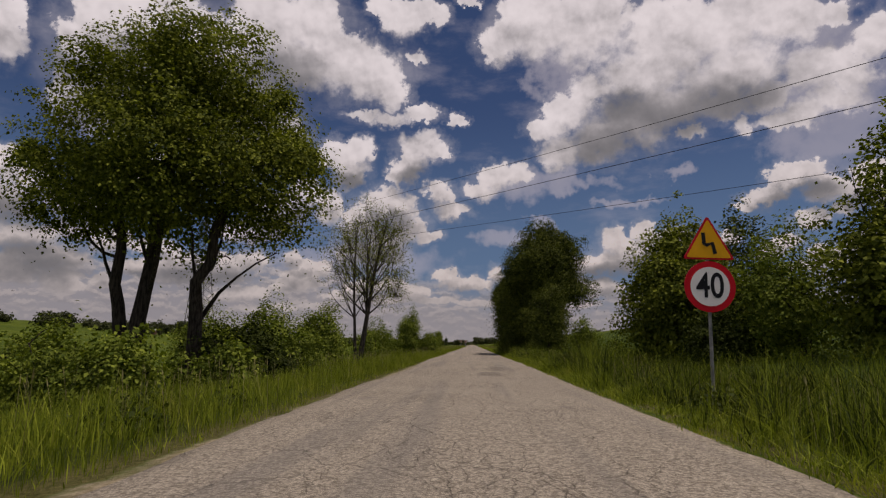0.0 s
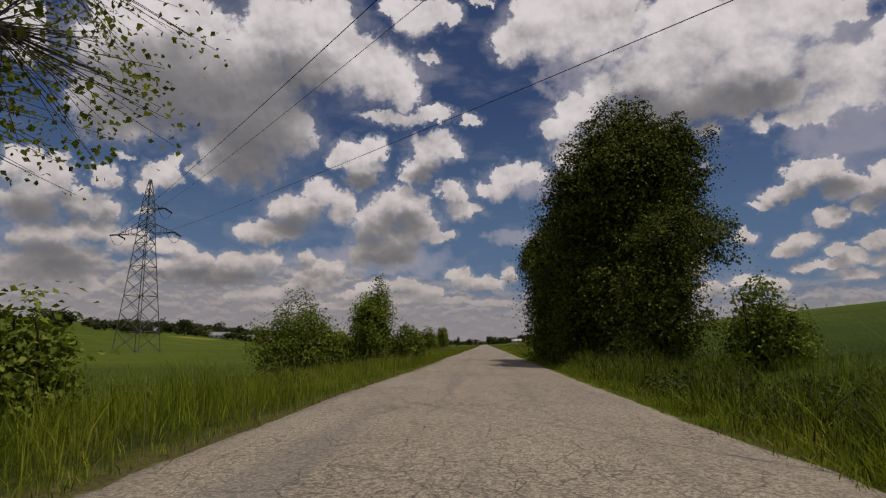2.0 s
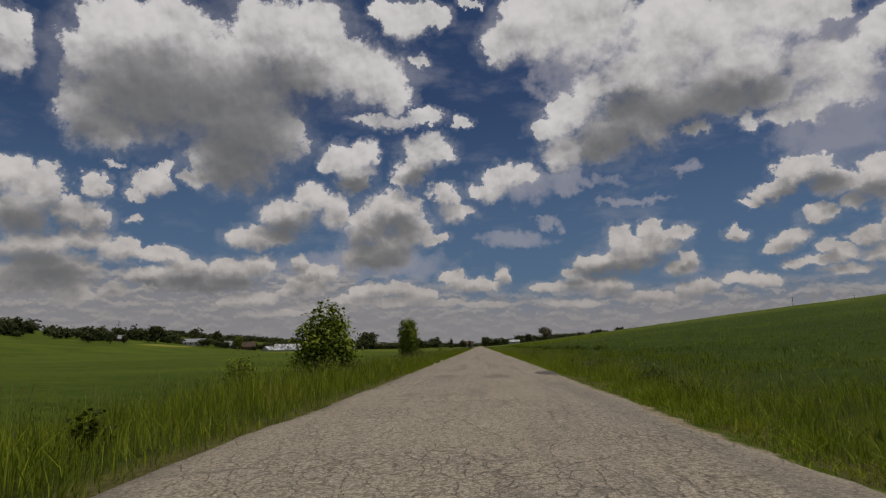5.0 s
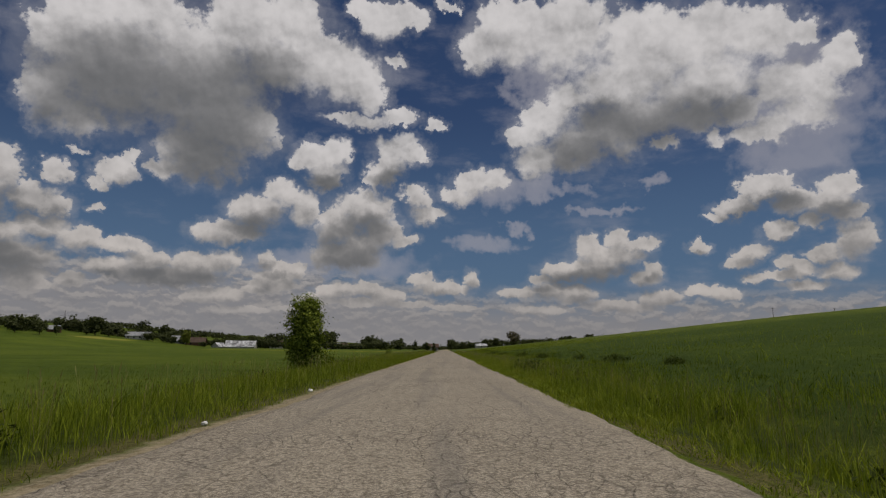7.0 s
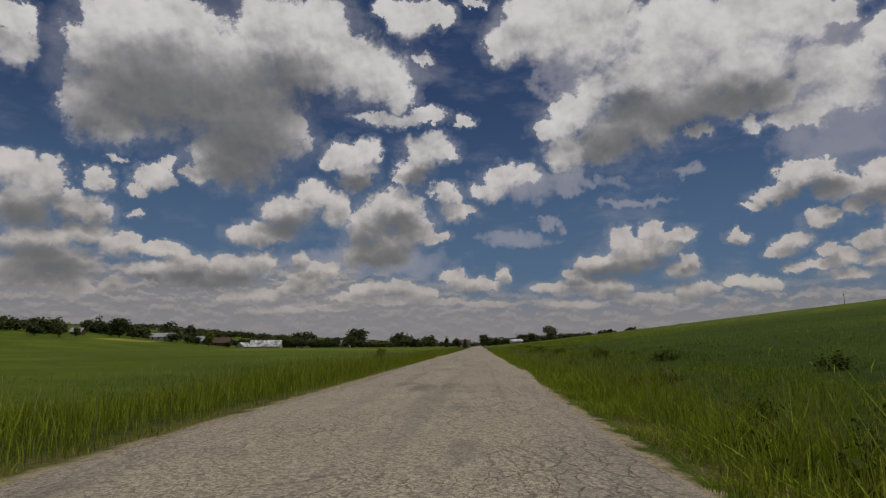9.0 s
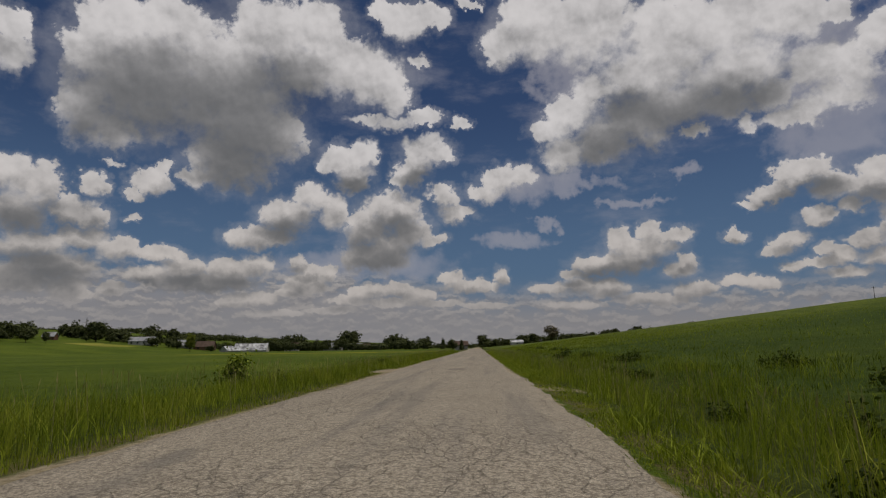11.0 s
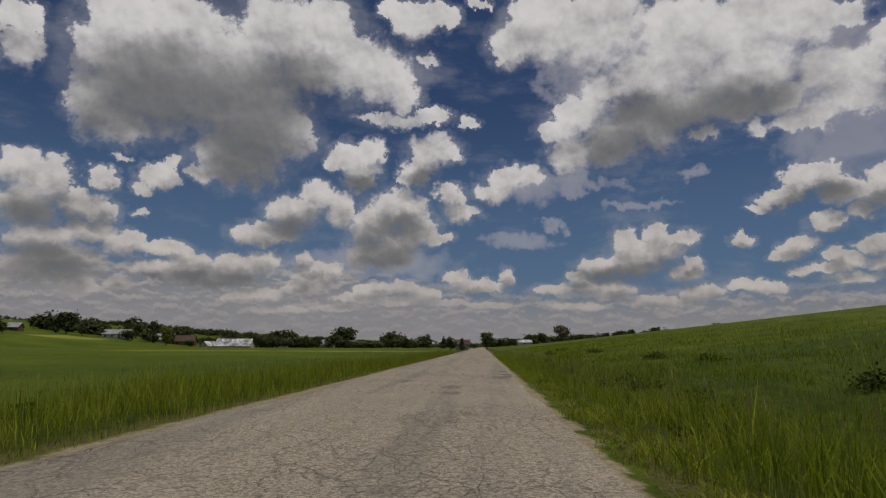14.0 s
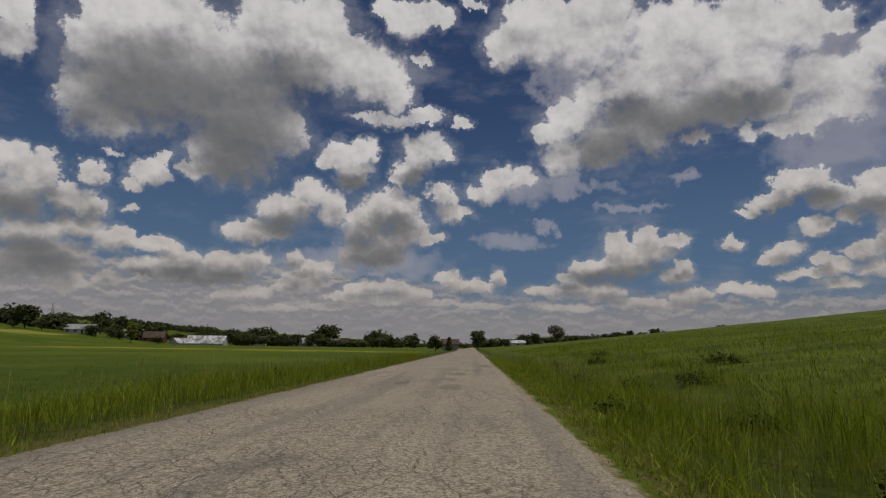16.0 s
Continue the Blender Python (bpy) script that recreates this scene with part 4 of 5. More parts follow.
bush(-4.4, 59.5, 1.0, 2.3, 50, "green side bush beside the young maple", None, 300, 30, 0.088)
bush(-6.0, 89.0, 1.1, 3.2, 51, "lone pointed green bush in the meadow", None, 400, 26, 0.11)
bush(-9.6, 89.5, 0.7, 1.2, 52, "small shrub in the meadow", None, 70)
plant("poplar_bush", "slim upright poplar bush beside the field", "bush", -6.85, 123.0, 53,
      [(0, 0, 1.0, 0.85, 0.85, 0.9), (0.05, 0, 1.9, 1.0, 1.0, 0.9), (0, 0, 2.8, 0.9, 0.9, 0.8), (-0.1, 0, 3.5, 0.6, 0.6, 0.5), (0.25, 0, 3.5, 0.35, 0.35, 0.5), (1.1, 0, 0.7, 0.3, 0.3, 0.5)],
      620, 30, 0.085, LEAF_BUSH, [((0, 0, 0), (0, 0, 3.4), 0.07), ((0.1, 0, 0), (0.4, 0, 3.0), 0.04)], BARK, 20, 0.5, 0.24, 0.6, 0.03, twig=0.008)
bush(-6.6, 164.0, 0.45, 1.2, 54, "low bush in the verge grass", None, 60)
# right side
bush(8.8, 25.0, 2.8, 6.5, 61, "tall dense bush behind the grass verge", LEAF_MAPLE, 1400, 28, 0.12, kind="tall_bush")
bush(11.2, 20.5, 2.1, 5.2, 62, "loose pale green sapling thicket behind the verge", LEAF_BUSH, 420, 26, 0.10, kind="tall_bush")
bush(12.4, 17.0, 2.5, 7.2, 63, "tall dark bush behind the grass verge", LEAF_MAPLE, 760, 28, 0.13, kind="tall_bush")
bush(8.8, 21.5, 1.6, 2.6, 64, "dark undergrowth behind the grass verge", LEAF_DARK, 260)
# the darkened maple leaves give this rear bush its shade
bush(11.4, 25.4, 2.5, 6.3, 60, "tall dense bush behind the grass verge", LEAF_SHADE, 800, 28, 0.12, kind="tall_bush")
bush(8.3, 45.0, 1.6, 2.9, 65, "round green bush before the tall tree", None, 360)
bush(14.3, 45.0, 0.9, 3.2, 66, "thin young tree in the meadow", None, 80)
bush(8.2, 34.0, 0.8, 1.4, 59, "small sapling in the meadow", None, 80)
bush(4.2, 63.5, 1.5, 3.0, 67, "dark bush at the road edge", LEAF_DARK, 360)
# undergrowth whose dark leaves stand in for the shade under the tree
bush(4.5, 52.4, 1.2, 1.4, 57, "undergrowth beneath the tall tree, darkened in colour for its shade", LEAF_DARK, 260)
bush(6.4, 56.8, 1.6, 1.9, 58, "undergrowth beneath the tall tree, darkened in colour for its shade", LEAF_DARK, 300)
bush(5.6, 49.6, 1.2, 1.2, 56, "undergrowth beneath the tall tree, darkened in colour for its shade", LEAF_DARK, 220)
bush(4.0, 69.0, 1.4, 2.4, 68, "green bush at the road edge", None, 280)


# ---------------------------------------------------------------- grass
def blades(seed, n, xr, yr, h, width, keep, mat, name, label, lean=0.95):
    """Single blades of grass of two triangles each, in one sheet."""
    rng = np.random.default_rng(seed)
    x, y = rng.uniform(*xr, n), rng.uniform(*yr, n)
    ok = keep(rng, x, y)
    x, y = x[ok], y[ok]
    n = len(x)
    clump = np.sin(x * 2.3 + y * 1.1) * np.sin(y * 1.7 - x * 0.8) + 0.6 * np.sin(y * 0.43 + x * 0.2)
    u = np.abs(x) - HALF
    hh = h(u, rng) * (1 + np.where(x > 0, 0.36, 0.26) * clump) * tall(x, y) * np.where(x > 0, 0.34 + 0.86 * tufted(x, y), 0.62 + 0.5 * tufted(x, y))
    a = rng.uniform(0, 2 * np.pi, n)
    side = np.stack([np.cos(a), np.sin(a), np.zeros(n)], 1)
    b = rng.uniform(0, 2 * np.pi, n)
    bend = np.stack([np.cos(b), np.sin(b), np.zeros(n)], 1) * (rng.uniform(0.05, 1, n) ** 1.6 * lean)[:, None]
    foot = np.stack([x, y, height(x, y) - 0.02], 1)
    w = (width * rng.uniform(0.6, 1.4, n))[:, None]
    hv = hh[:, None]
    up = np.array([[0, 0, 1.0]])
    mid = foot + up * hv * 0.45 + bend * hv * 0.25
    tip = foot + up * hv * 0.95 + bend * hv * 1.15
    verts = np.stack([foot, mid + side * w, mid - side * w, tip], 1).reshape(-1, 3)
    i = np.arange(n)[:, None] * 4
    tris = np.concatenate([i + np.array([[0, 1, 2]]), i + np.array([[2, 1, 3]])])
    ob = new(name, fast_mesh(name, verts, tris, mat))
    tagged(ob, label, "grass", kind="stuff")


def tall(x, y):
    """Slow change of the grass's height along the road."""
    side = np.where(x > 0, 1.0 + 0.75 * (1 - smooth01(30, 60, y)), 0.95)
    return side * (1 + 0.16 * np.sin(y * 0.11 + x * 0.3) + 0.12 * np.sin(y * 0.29 + 1.7 * np.sin(x * 0.5)))


def tufted(x, y):
    """Thick and thin places in the grass, from 0.25 to 1."""
    a = np.sin(x * 5.1 + 1.3 * np.sin(y * 1.9)) * np.sin(y * 4.3 + 1.1 * np.sin(x * 2.7))
    b = np.sin(x * 1.7 + y * 0.9) * np.sin(y * 1.3 - x * 0.6 + 2.0)
    c = np.sin(x * 0.9 - y * 0.53 + 1.2 * np.sin(y * 0.31)) * np.sin(y * 0.71 + x * 0.5)
    even = 0.62 + 0.34 * a + 0.28 * b
    broken = 0.46 + 0.42 * a + 0.34 * b + 0.34 * c
    return np.clip(np.where(x > 0, broken, even), np.where(x > 0, 0.05, 0.2), 1.0)


def verge_keep(rng, x, y):
    u = np.abs(x) - HALF - np.where(x < 0, wider(y), 0)
    far = (1 - 0.75 * smooth01(215, 262, y)) * (1 - 0.72 * smooth01(2.2, 5.5, u))
    for sx, sy, rx, ry in SANDS:
        far = far * smooth01(0.55, 1.1, ((x - sx) / rx) ** 2 + ((y - sy) / ry) ** 2)
    ragged_edge = np.where(x > 0, -0.02, 0.06) + 0.10 * np.sin(y * 1.3) * np.sin(y * 0.37 + x)
    return rng.uniform(0, 1, len(x)) < smooth01(ragged_edge - 0.08, ragged_edge + 0.22, u) * far * tufted(x, y)


def verge_height(u, rng):
    return (0.10 + 0.44 * smooth01(0.08, 1.1, u) - 0.16 * smooth01(2.0, 5.5, u)) * (0.35 + 0.9 * rng.uniform(0, 1, len(u)) ** 1.3)


def edge_keep(rng, x, y):
    u = np.abs(x) - HALF
    bays = 0.05 + 0.10 * np.sin(y * 2.1) * np.sin(y * 0.53 + 1.0) + 0.07 * np.sin(y * 5.3 + 0.7)
    return rng.uniform(0, 1, len(x)) < smooth01(bays - 0.05, bays + 0.12, u) * (1 - 0.7 * smooth01(200, 262, y))


def edge_height(u, rng):
    return (0.07 + 0.20 * smooth01(0.05, 0.7, u)) * rng.uniform(0.4, 1.3, len(u))


def crop_keep(rng, x, y):
    u = np.abs(x)
    return rng.uniform(0, 1, len(x)) < (1 - 0.9 * smooth01(190, 270, y)) * (1 - 0.93 * smooth01(8.0, 24.0, u))


def crop_height(u, rng):
    return (0.32 - 0.20 * smooth01(3.4, 12.0, u)) * rng.uniform(0.4, 1.2, len(u))


blades(101, 520000, (-7.2, -HALF), (1, 270), verge_height, 0.0050, verge_keep, BLADES, "verge_grass", "tall fresh green roadside grass", 0.6)
blades(102, 680000, (HALF, 9.0), (1, 270), verge_height, 0.0050, verge_keep, BLADES, "verge_grass", "tall fresh green roadside grass", 0.75)
blades(105, 120000, (HALF - 0.1, HALF + 0.75), (1, 262), edge_height, 0.0050, edge_keep, BLADES, "edge_grass", "short ragged grass creeping over the asphalt edge", 1.6)
blades(107, 80000, (HALF + 0.25, 8.0), (1, 62), verge_height, 0.0080, verge_keep, WEED, "coarse_grass", "coarse dark grass mixed into the tall verge", 0.9)
blades(103, 110000, (-26, -6.0), (1, 270), crop_height, 0.008, crop_keep, CROP, "field_grass", "dense green crop behind the verge")
blades(104, 130000, (6.5, 26), (1, 270), crop_height, 0.008, crop_keep, CROP, "field_grass", "dense green crop behind the verge")


def meadow_keep(rng, x, y):
    patch = 0.5 + 0.5 * np.sin(x * 0.41 + 1.7 * np.sin(y * 0.13)) * np.sin(y * 0.33 - x * 0.12)
    return rng.uniform(0, 1, len(x)) < (0.25 + 0.75 * patch) * (1 - 0.8 * smooth01(12, 42, x)) * (0.14 + 0.86 * smooth01(185, 225, y))


def meadow_height(u, rng):
    return 0.42 * rng.uniform(0.35, 1.2, len(u))


blades(106, 190000, (8.0, 46), (70, 330), meadow_height, 0.014, meadow_keep, BLADES, "meadow_grass", "rough uneven meadow grass on the slope", 0.7)


def stalks(seed, n, xr, yr):
    """Dry flowering stalks that stand above the grass."""
    rng = np.random.default_rng(seed)
    x, y = rng.uniform(*xr, n), rng.uniform(*yr, n)
    h = rng.uniform(0.45, 0.85, n)
    foot = np.stack([x, y, height(x, y)], 1)
    lean = rng.normal(0, 0.14, (n, 3)) * h[:, None]
    lean[:, 2] = h
    side = np.stack([np.cos(x * 9), np.sin(x * 9), x * 0], 1)
    tip = foot + lean
    neck = foot + lean * 0.84
    w = 0.0022
    verts = np.stack([foot - side * w, foot + side * w, neck + side * w, neck - side * w, neck + side * 0.008 + lean * 0.06, tip, neck - side * 0.008 + lean * 0.06], 1).reshape(-1, 3)
    i = np.arange(n)[:, None] * 7
    tris = np.concatenate([i + np.array([[0, 1, 2]]), i + np.array([[0, 2, 3]]), i + np.array([[3, 4, 5]]), i + np.array([[3, 5, 6]])])
    tagged(new("grass_stalks", fast_mesh("grass_stalks", verts, tris, STRAW)), "pale flowering grass stalks above the verge", "grass", kind="stuff")


stalks(111, 3500, (-5.5, -2.9), (1, 260))
stalks(112, 4500, (2.9, 6.5), (1, 260))


# ---------------------------------------------------------------- weeds and flowers in the verge
def weed(x, y, r, h, seed, label="dark broad-leaved weeds in the verge grass"):
    rng = np.random.default_rng(seed)
    k = int(50 * r / 0.4)
    a, q = rng.uniform(0, 6.28, k), r * rng.uniform(0, 1, k) ** 0.6
    top = h * rng.uniform(0.4, 1.0, k) * (1 - 0.5 * (q / r) ** 2)
    stems, pts, ups = [], [], []
    for i in range(k):
        b = np.array([q[i] * math.cos(a[i]), q[i] * math.sin(a[i]), 0])
        e = b * 1.25 + np.array([0, 0, top[i]])
        stems.append(tube([b, (b + e) / 2 + rng.normal(0, 0.02, 3), e], [0.004, 0.003, 0.002], 3))
        m = 7
        u = rng.uniform(0.25, 1.0, m)[:, None]
        pts.append(b + (e - b) * u + rng.normal(0, 0.045, (m, 3)))
    p = np.concatenate(pts)
    v, t = leaves(rng, p, np.tile([0, 0, 0.9], (len(p), 1)), 0.075, 0.5)
    root = new("weed_clump", fast_mesh("weed_clump", *merge([(v, t)] + stems), WEED))
    root.location = (x, y, float(height(x, y)))
    tagged(root, label, "weed", group="verge weeds", kind="stuff")


wr = random.Random(9)
for k in range(44):
    right = k % 3 != 0
    wx = wr.uniform(4.0, 6.8) if right else -wr.uniform(4.0, 5.6)
    weed(wx, 6 + k * 5.7 + wr.uniform(-2, 2), wr.uniform(0.2, 0.42), wr.uniform(0.35, 0.6), 600 + k)
for k in range(34):
    weed(wr.uniform(3.6, 6.6), 82 + k * 4.4 + wr.uniform(-2, 2), wr.uniform(0.3, 0.55), wr.uniform(0.3, 0.5), 800 + k)
for k in range(30):
    weed(3.9 + wr.uniform(0, 3.0), 33.0 + 0.42 * k, 0.5, wr.uniform(0.45, 0.75), 850 + k)
for k in range(9):
    weed(4.3 + 1.3 * (k % 3) / 2, 24.5 + 1.5 * k, 0.5, 0.75, 670 + k)
for k in range(42):
    weed(3.5 + 3.2 * wr.random() ** 1.4, 5.0 + 0.82 * k + wr.uniform(-0.4, 0.4), wr.uniform(0.35, 0.6), wr.uniform(0.5, 0.85), 900 + k)
for k in range(16):
    weed(wr.uniform(7.0, 10.5), 118 + 9 * k + wr.uniform(-3, 3), wr.uniform(0.4, 0.7), wr.uniform(0.4, 0.55), 950 + k, "dark weed clump in the meadow")
weed(4.1, 123.2, 0.9, 0.8, 690)
weed(5.3, 124.6, 0.9, 0.9, 689)
for k in range(8):
    weed(-3.5 - 1.6 * wr.random(), 3.5 + 0.8 * k, 0.4, wr.uniform(0.35, 0.55), 980 + k)
weed(-4.6, 8.4, 0.5, 0.5, 691)
weed(-3.9, 9.6, 0.35, 0.4, 692)
weed(-4.3, 98.0, 0.5, 0.55, 693)


def flower(x, y, h, mat, seed, label):
    rng = np.random.default_rng(seed)
    root = new("flower")
    root.location = (x, y, float(height(x, y)))
    v, t = tube([(0, 0, 0), (0.01, 0.01, h * 0.5), (0.02, 0, h)], [0.004, 0.003, 0.003], 5)
    part("stalk", fast_mesh("stalk", v, t, WEED), root)
    n = 26
    a = np.arange(n) * 2.4
    r = 0.028 * np.sqrt(np.arange(n) / n)
    c = np.stack([0.02 + r * np.cos(a), r * np.sin(a), h + 0.012 - r * 0.3], 1)
    v, t = leaves(rng, c, np.stack([np.cos(a) * 0.5, np.sin(a) * 0.5, np.ones(n)], 1), 0.022, 0.2, 0)
    part("head", fast_mesh("head", v, t, mat), root)
    tagged(root, label, "flower", group="verge flowers")


for k in range(26):
    yellow = k % 3 == 0
    flower(wr.uniform(3.4, 6.0), wr.uniform(84.0, 93.0), wr.uniform(0.45, 0.7), YELLOW if yellow else PALE_HEAD, 700 + k,
           "yellow flower above the verge grass" if yellow else "pale flower head above the verge grass")
for k in range(10):
    flower(-wr.uniform(3.4, 6.0), wr.uniform(83.0, 93.0), wr.uniform(0.4, 0.55), PALE_HEAD, 740 + k, "pale flower head above the meadow grass")


# ---------------------------------------------------------------- road sign
def disc(r, y, k=64):
    return [(r * math.cos(2 * math.pi * i / k), y, r * math.sin(2 * math.pi * i / k)) for i in range(k)]


def prism(name, outline, y0, y1, mat):
    """A flat outline in x and z, with thickness from y0 (front) to y1."""
    k = len(outline)
    v = [(a, y0, b) for a, b in outline] + [(a, y1, b) for a, b in outline]
    f = [tuple(range(k)), tuple(range(2 * k - 1, k - 1, -1))] + [(i, i + k, (i + 1) % k + k, (i + 1) % k) for i in range(k)]
    return mesh_of(name, v, f, mat)


def round_triangle(side, corner, k=8):
    h = side * math.sqrt(3) / 2
    pts = [(-side / 2, 0), (side / 2, 0), (0, h)]
    cx, cz = 0, h / 3
    out = []
    for i, (a, b) in enumerate(pts):
        d = math.hypot(a - cx, b - cz)
        q = (a + (cx - a) / d * corner * 2, b + (cz - b) / d * corner * 2)
        mid = math.atan2(b - cz, a - cx)
        for j in range(k + 1):
            t = mid - math.pi / 3 + j * 2 * math.pi / 3 / k
            out.append((q[0] + corner * math.cos(t), q[1] + corner * math.sin(t)))
    return out


def build_sign(x, y):
    g = float(height(x, y))
    root = new("road_sign")
    root.location = (x, y, g)
    root.rotation_euler = (0, radians(1.5), radians(3))
    v, t = tube([(0, 0.06, -0.3), (0, 0.06, 1.5), (0, 0.06, 3.05 - g)], [0.03] * 3, 14)
    part("post", fast_mesh("post", v, t, STEEL, True), root, "grey galvanised steel post")
    c = 1.92 - g
    ring = [(0.45 * math.cos(2 * math.pi * i / 64), c + 0.45 * math.sin(2 * math.pi * i / 64)) for i in range(64)]
    inner = [(0.345 * math.cos(2 * math.pi * i / 64), c + 0.345 * math.sin(2 * math.pi * i / 64)) for i in range(64)]
    plate = part("speed_plate", prism("speed_plate", ring, 0.0, 0.02, SIGN_RED), root, "round white plate with a red rim")
    part("white_field", prism("white_field", inner, -0.004, 0.001, SIGN_WHITE), plate)
    cu = bpy.data.curves.new("number", "FONT")
    cu.body, cu.size, cu.align_x, cu.align_y, cu.extrude, cu.offset = "40", 0.62, "CENTER", "CENTER", 0.001, 0.008
    tmp = new("number", cu)
    me = bpy.data.meshes.new_from_object(tmp)
    bpy.data.objects.remove(tmp)
    me.transform(Matrix.Translation((0, -0.0065, c)) @ Euler((radians(90), 0, 0)).to_matrix().to_4x4() @ Matrix.Diagonal((0.80, 1.0, 1, 1)))
    me.materials.clear()
    me.materials.append(SIGN_BLACK)
    part("number", me, plate, "black numerals 40")
    tri = [(a, b + 2.40 - g) for a, b in round_triangle(0.92, 0.035)]
    field = [(a, b + 2.40 - g + 0.032) for a, b in round_triangle(0.80, 0.022)]
    warn = part("warning_plate", prism("warning_plate", tri, 0.0, 0.02, SIGN_RED), root, "yellow triangle with a red rim")
    part("yellow_field", prism("yellow_field", field, -0.004, 0.001, SIGN_YELLOW), warn)
    # bent bar of a double curve, first to the left
    line = [(0.115, 0.08), (0.072, 0.275), (-0.03, 0.235), (-0.075, 0.26), (-0.088, 0.46)]
    w = 0.034
    left, right = [], []
    for i, (a, b) in enumerate(line):
        p0, p1 = line[max(i - 1, 0)], line[min(i + 1, len(line) - 1)]
        d = Vector((p1[0] - p0[0], p1[1] - p0[1])).normalized()
        left.append((a - d.y * w, b + d.x * w))
        right.append((a + d.y * w, b - d.x * w))
    pts = [(a, b + 2.42 - g) for a, b in left + right[::-1]]
    k = len(line)
    v = [(a, -0.0085, b) for a, b in pts] + [(a, -0.004, b) for a, b in pts]
    n = 2 * k
    f = [(i, i + 1, n - 2 - i, n - 1 - i) for i in range(k - 1)] + [(i, (i + 1) % n, (i + 1) % n + n, i + n) for i in range(n)]
    part("curve_symbol", mesh_of("curve_symbol", v, f, SIGN_BLACK), warn, "black double bend symbol")
    for z in (c + 0.2, c - 0.2, 2.62 - g):
        v, t = tube([(-0.05, 0.05, z), (0.05, 0.05, z)], [0.016] * 2, 8)
        part("clamp", fast_mesh("clamp", v, t, STEEL), root)
    tagged(root, "round 40 speed limit under a yellow double bend warning", "road sign")


build_sign(4.2, 10.5)


# ---------------------------------------------------------------- pylon and cables
def bars(pairs, r):
    return merge([tube([a, b], [r, r], 4) for a, b in pairs])


def pylon_width(z):
    return np.interp(z, [0, 17.0, 21.5, 25.2], [2.2, 0.85, 0.6, 0.12])


def build_pylon(x, y):
    root = new("pylon")
    root.location = (x, y, float(height(x, y)))
    root.rotation_euler = (0, 0, radians(-9))
    corner = [(-1, -1), (1, -1), (1, 1), (-1, 1)]
    levels = [0, 2.9, 5.6, 8.0, 10.2, 12.2, 14.0, 15.6, 17.0, 18.2, 19.4, 20.5, 21.5, 22.8, 24.0, 25.2]

    def at(k, z):
        w = pylon_width(z)
        return (corner[k % 4][0] * w, corner[k % 4][1] * w, z)
    for k in range(4):
        v, t = merge([tube([at(k, a), at(k, b)], [0.075, 0.075], 4) for a, b in ((-0.4, 17.0), (17.0, 21.5), (21.5, 25.2))])
        part("leg", fast_mesh("leg", v, t, RUSTY), root)
        pairs = []
        for i, (a, b) in enumerate(zip(levels, levels[1:])):
            pairs += [(at(k, a), at(k + 1, b)), (at(k + 1, a), at(k, b))]
            if i % 2 == 0:
                pairs.append((at(k, b), at(k + 1, b)))
        v, t = bars(pairs, 0.042)
        part("bracing", fast_mesh("bracing", v, t, RUSTY), root)

    def arm(sx, z, reach, lift):
        w = pylon_width(z)
        tip = (sx * reach, 0, z + 0.1)
        pairs = [((sx * w, -w, z), tip), ((sx * w, w, z), tip), ((sx * w, -w * 0.8, z + lift), tip), ((sx * w, w * 0.8, z + lift), tip)]
        for u in (0.3, 0.6):
            lo = [tuple(np.array(p) * (1 - u) + np.array(tip) * u) for p, _ in pairs]
            pairs += [(lo[0], lo[1]), (lo[0], lo[2]), (lo[1], lo[3])]
        v, t = bars(pairs[:4] + pairs[4:], 0.045)
        a = part("crossarm", fast_mesh("crossarm", v, t, RUSTY), root)
        for sy in (-1, 1):
            end = np.array(tip) + (0, sy * 1.5, -0.35)
            pts = [np.array(tip) + (end - np.array(tip)) * u for u in np.linspace(0, 1, 22)]
            v, t = tube(pts, [0.05 if i % 2 else 0.13 for i in range(22)], 8)
            part("insulator", fast_mesh("insulator", v, t, GLASS_INS), a, "dark ribbed insulator string")
        loop = [np.array(tip) + (0, q * 1.5, -0.35 - 1.2 * (1 - q * q)) for q in np.linspace(-1, 1, 11)]
        v, t = tube(loop, [0.03] * 11, 5)
        part("jumper", fast_mesh("jumper", v, t, CABLE), a)
        return tip
    arm(-1, 17.0, 4.9, 1.7)
    arm(1, 17.0, 4.7, 1.7)
    arm(1, 20.6, 2.9, 1.0)
    root.scale = (1.11, 1.11, 1.115)
    tagged(root, "tall lattice steel power pylon standing in the meadow", "pylon")
    return root


def cable(a, way, reach, fall, curve):
    pts = []
    for s in np.linspace(0, reach, 60):
        pts.append((a[0] + s, a[1] + way * s, a[2] - fall * s + curve * s * s))
    v, t = tube(pts, [0.016] * 60, 5)
    ob = new("power_cable", fast_mesh("power_cable", v, t, CABLE, True))
    tagged(ob, "thin dark high voltage cable hung from the pylon", "cable", group="power cables")


build_pylon(-54.8, 116.7)
cable((-59.8, 115.6, 18.5), -1.30, 112, 0.172, 0.0006)
cable((-49.5, 114.2, 18.5), -1.28, 102, 0.167, 0.0004)
cable((-51.6, 114.8, 22.5), -1.36, 104, 0.195, 0.0006)


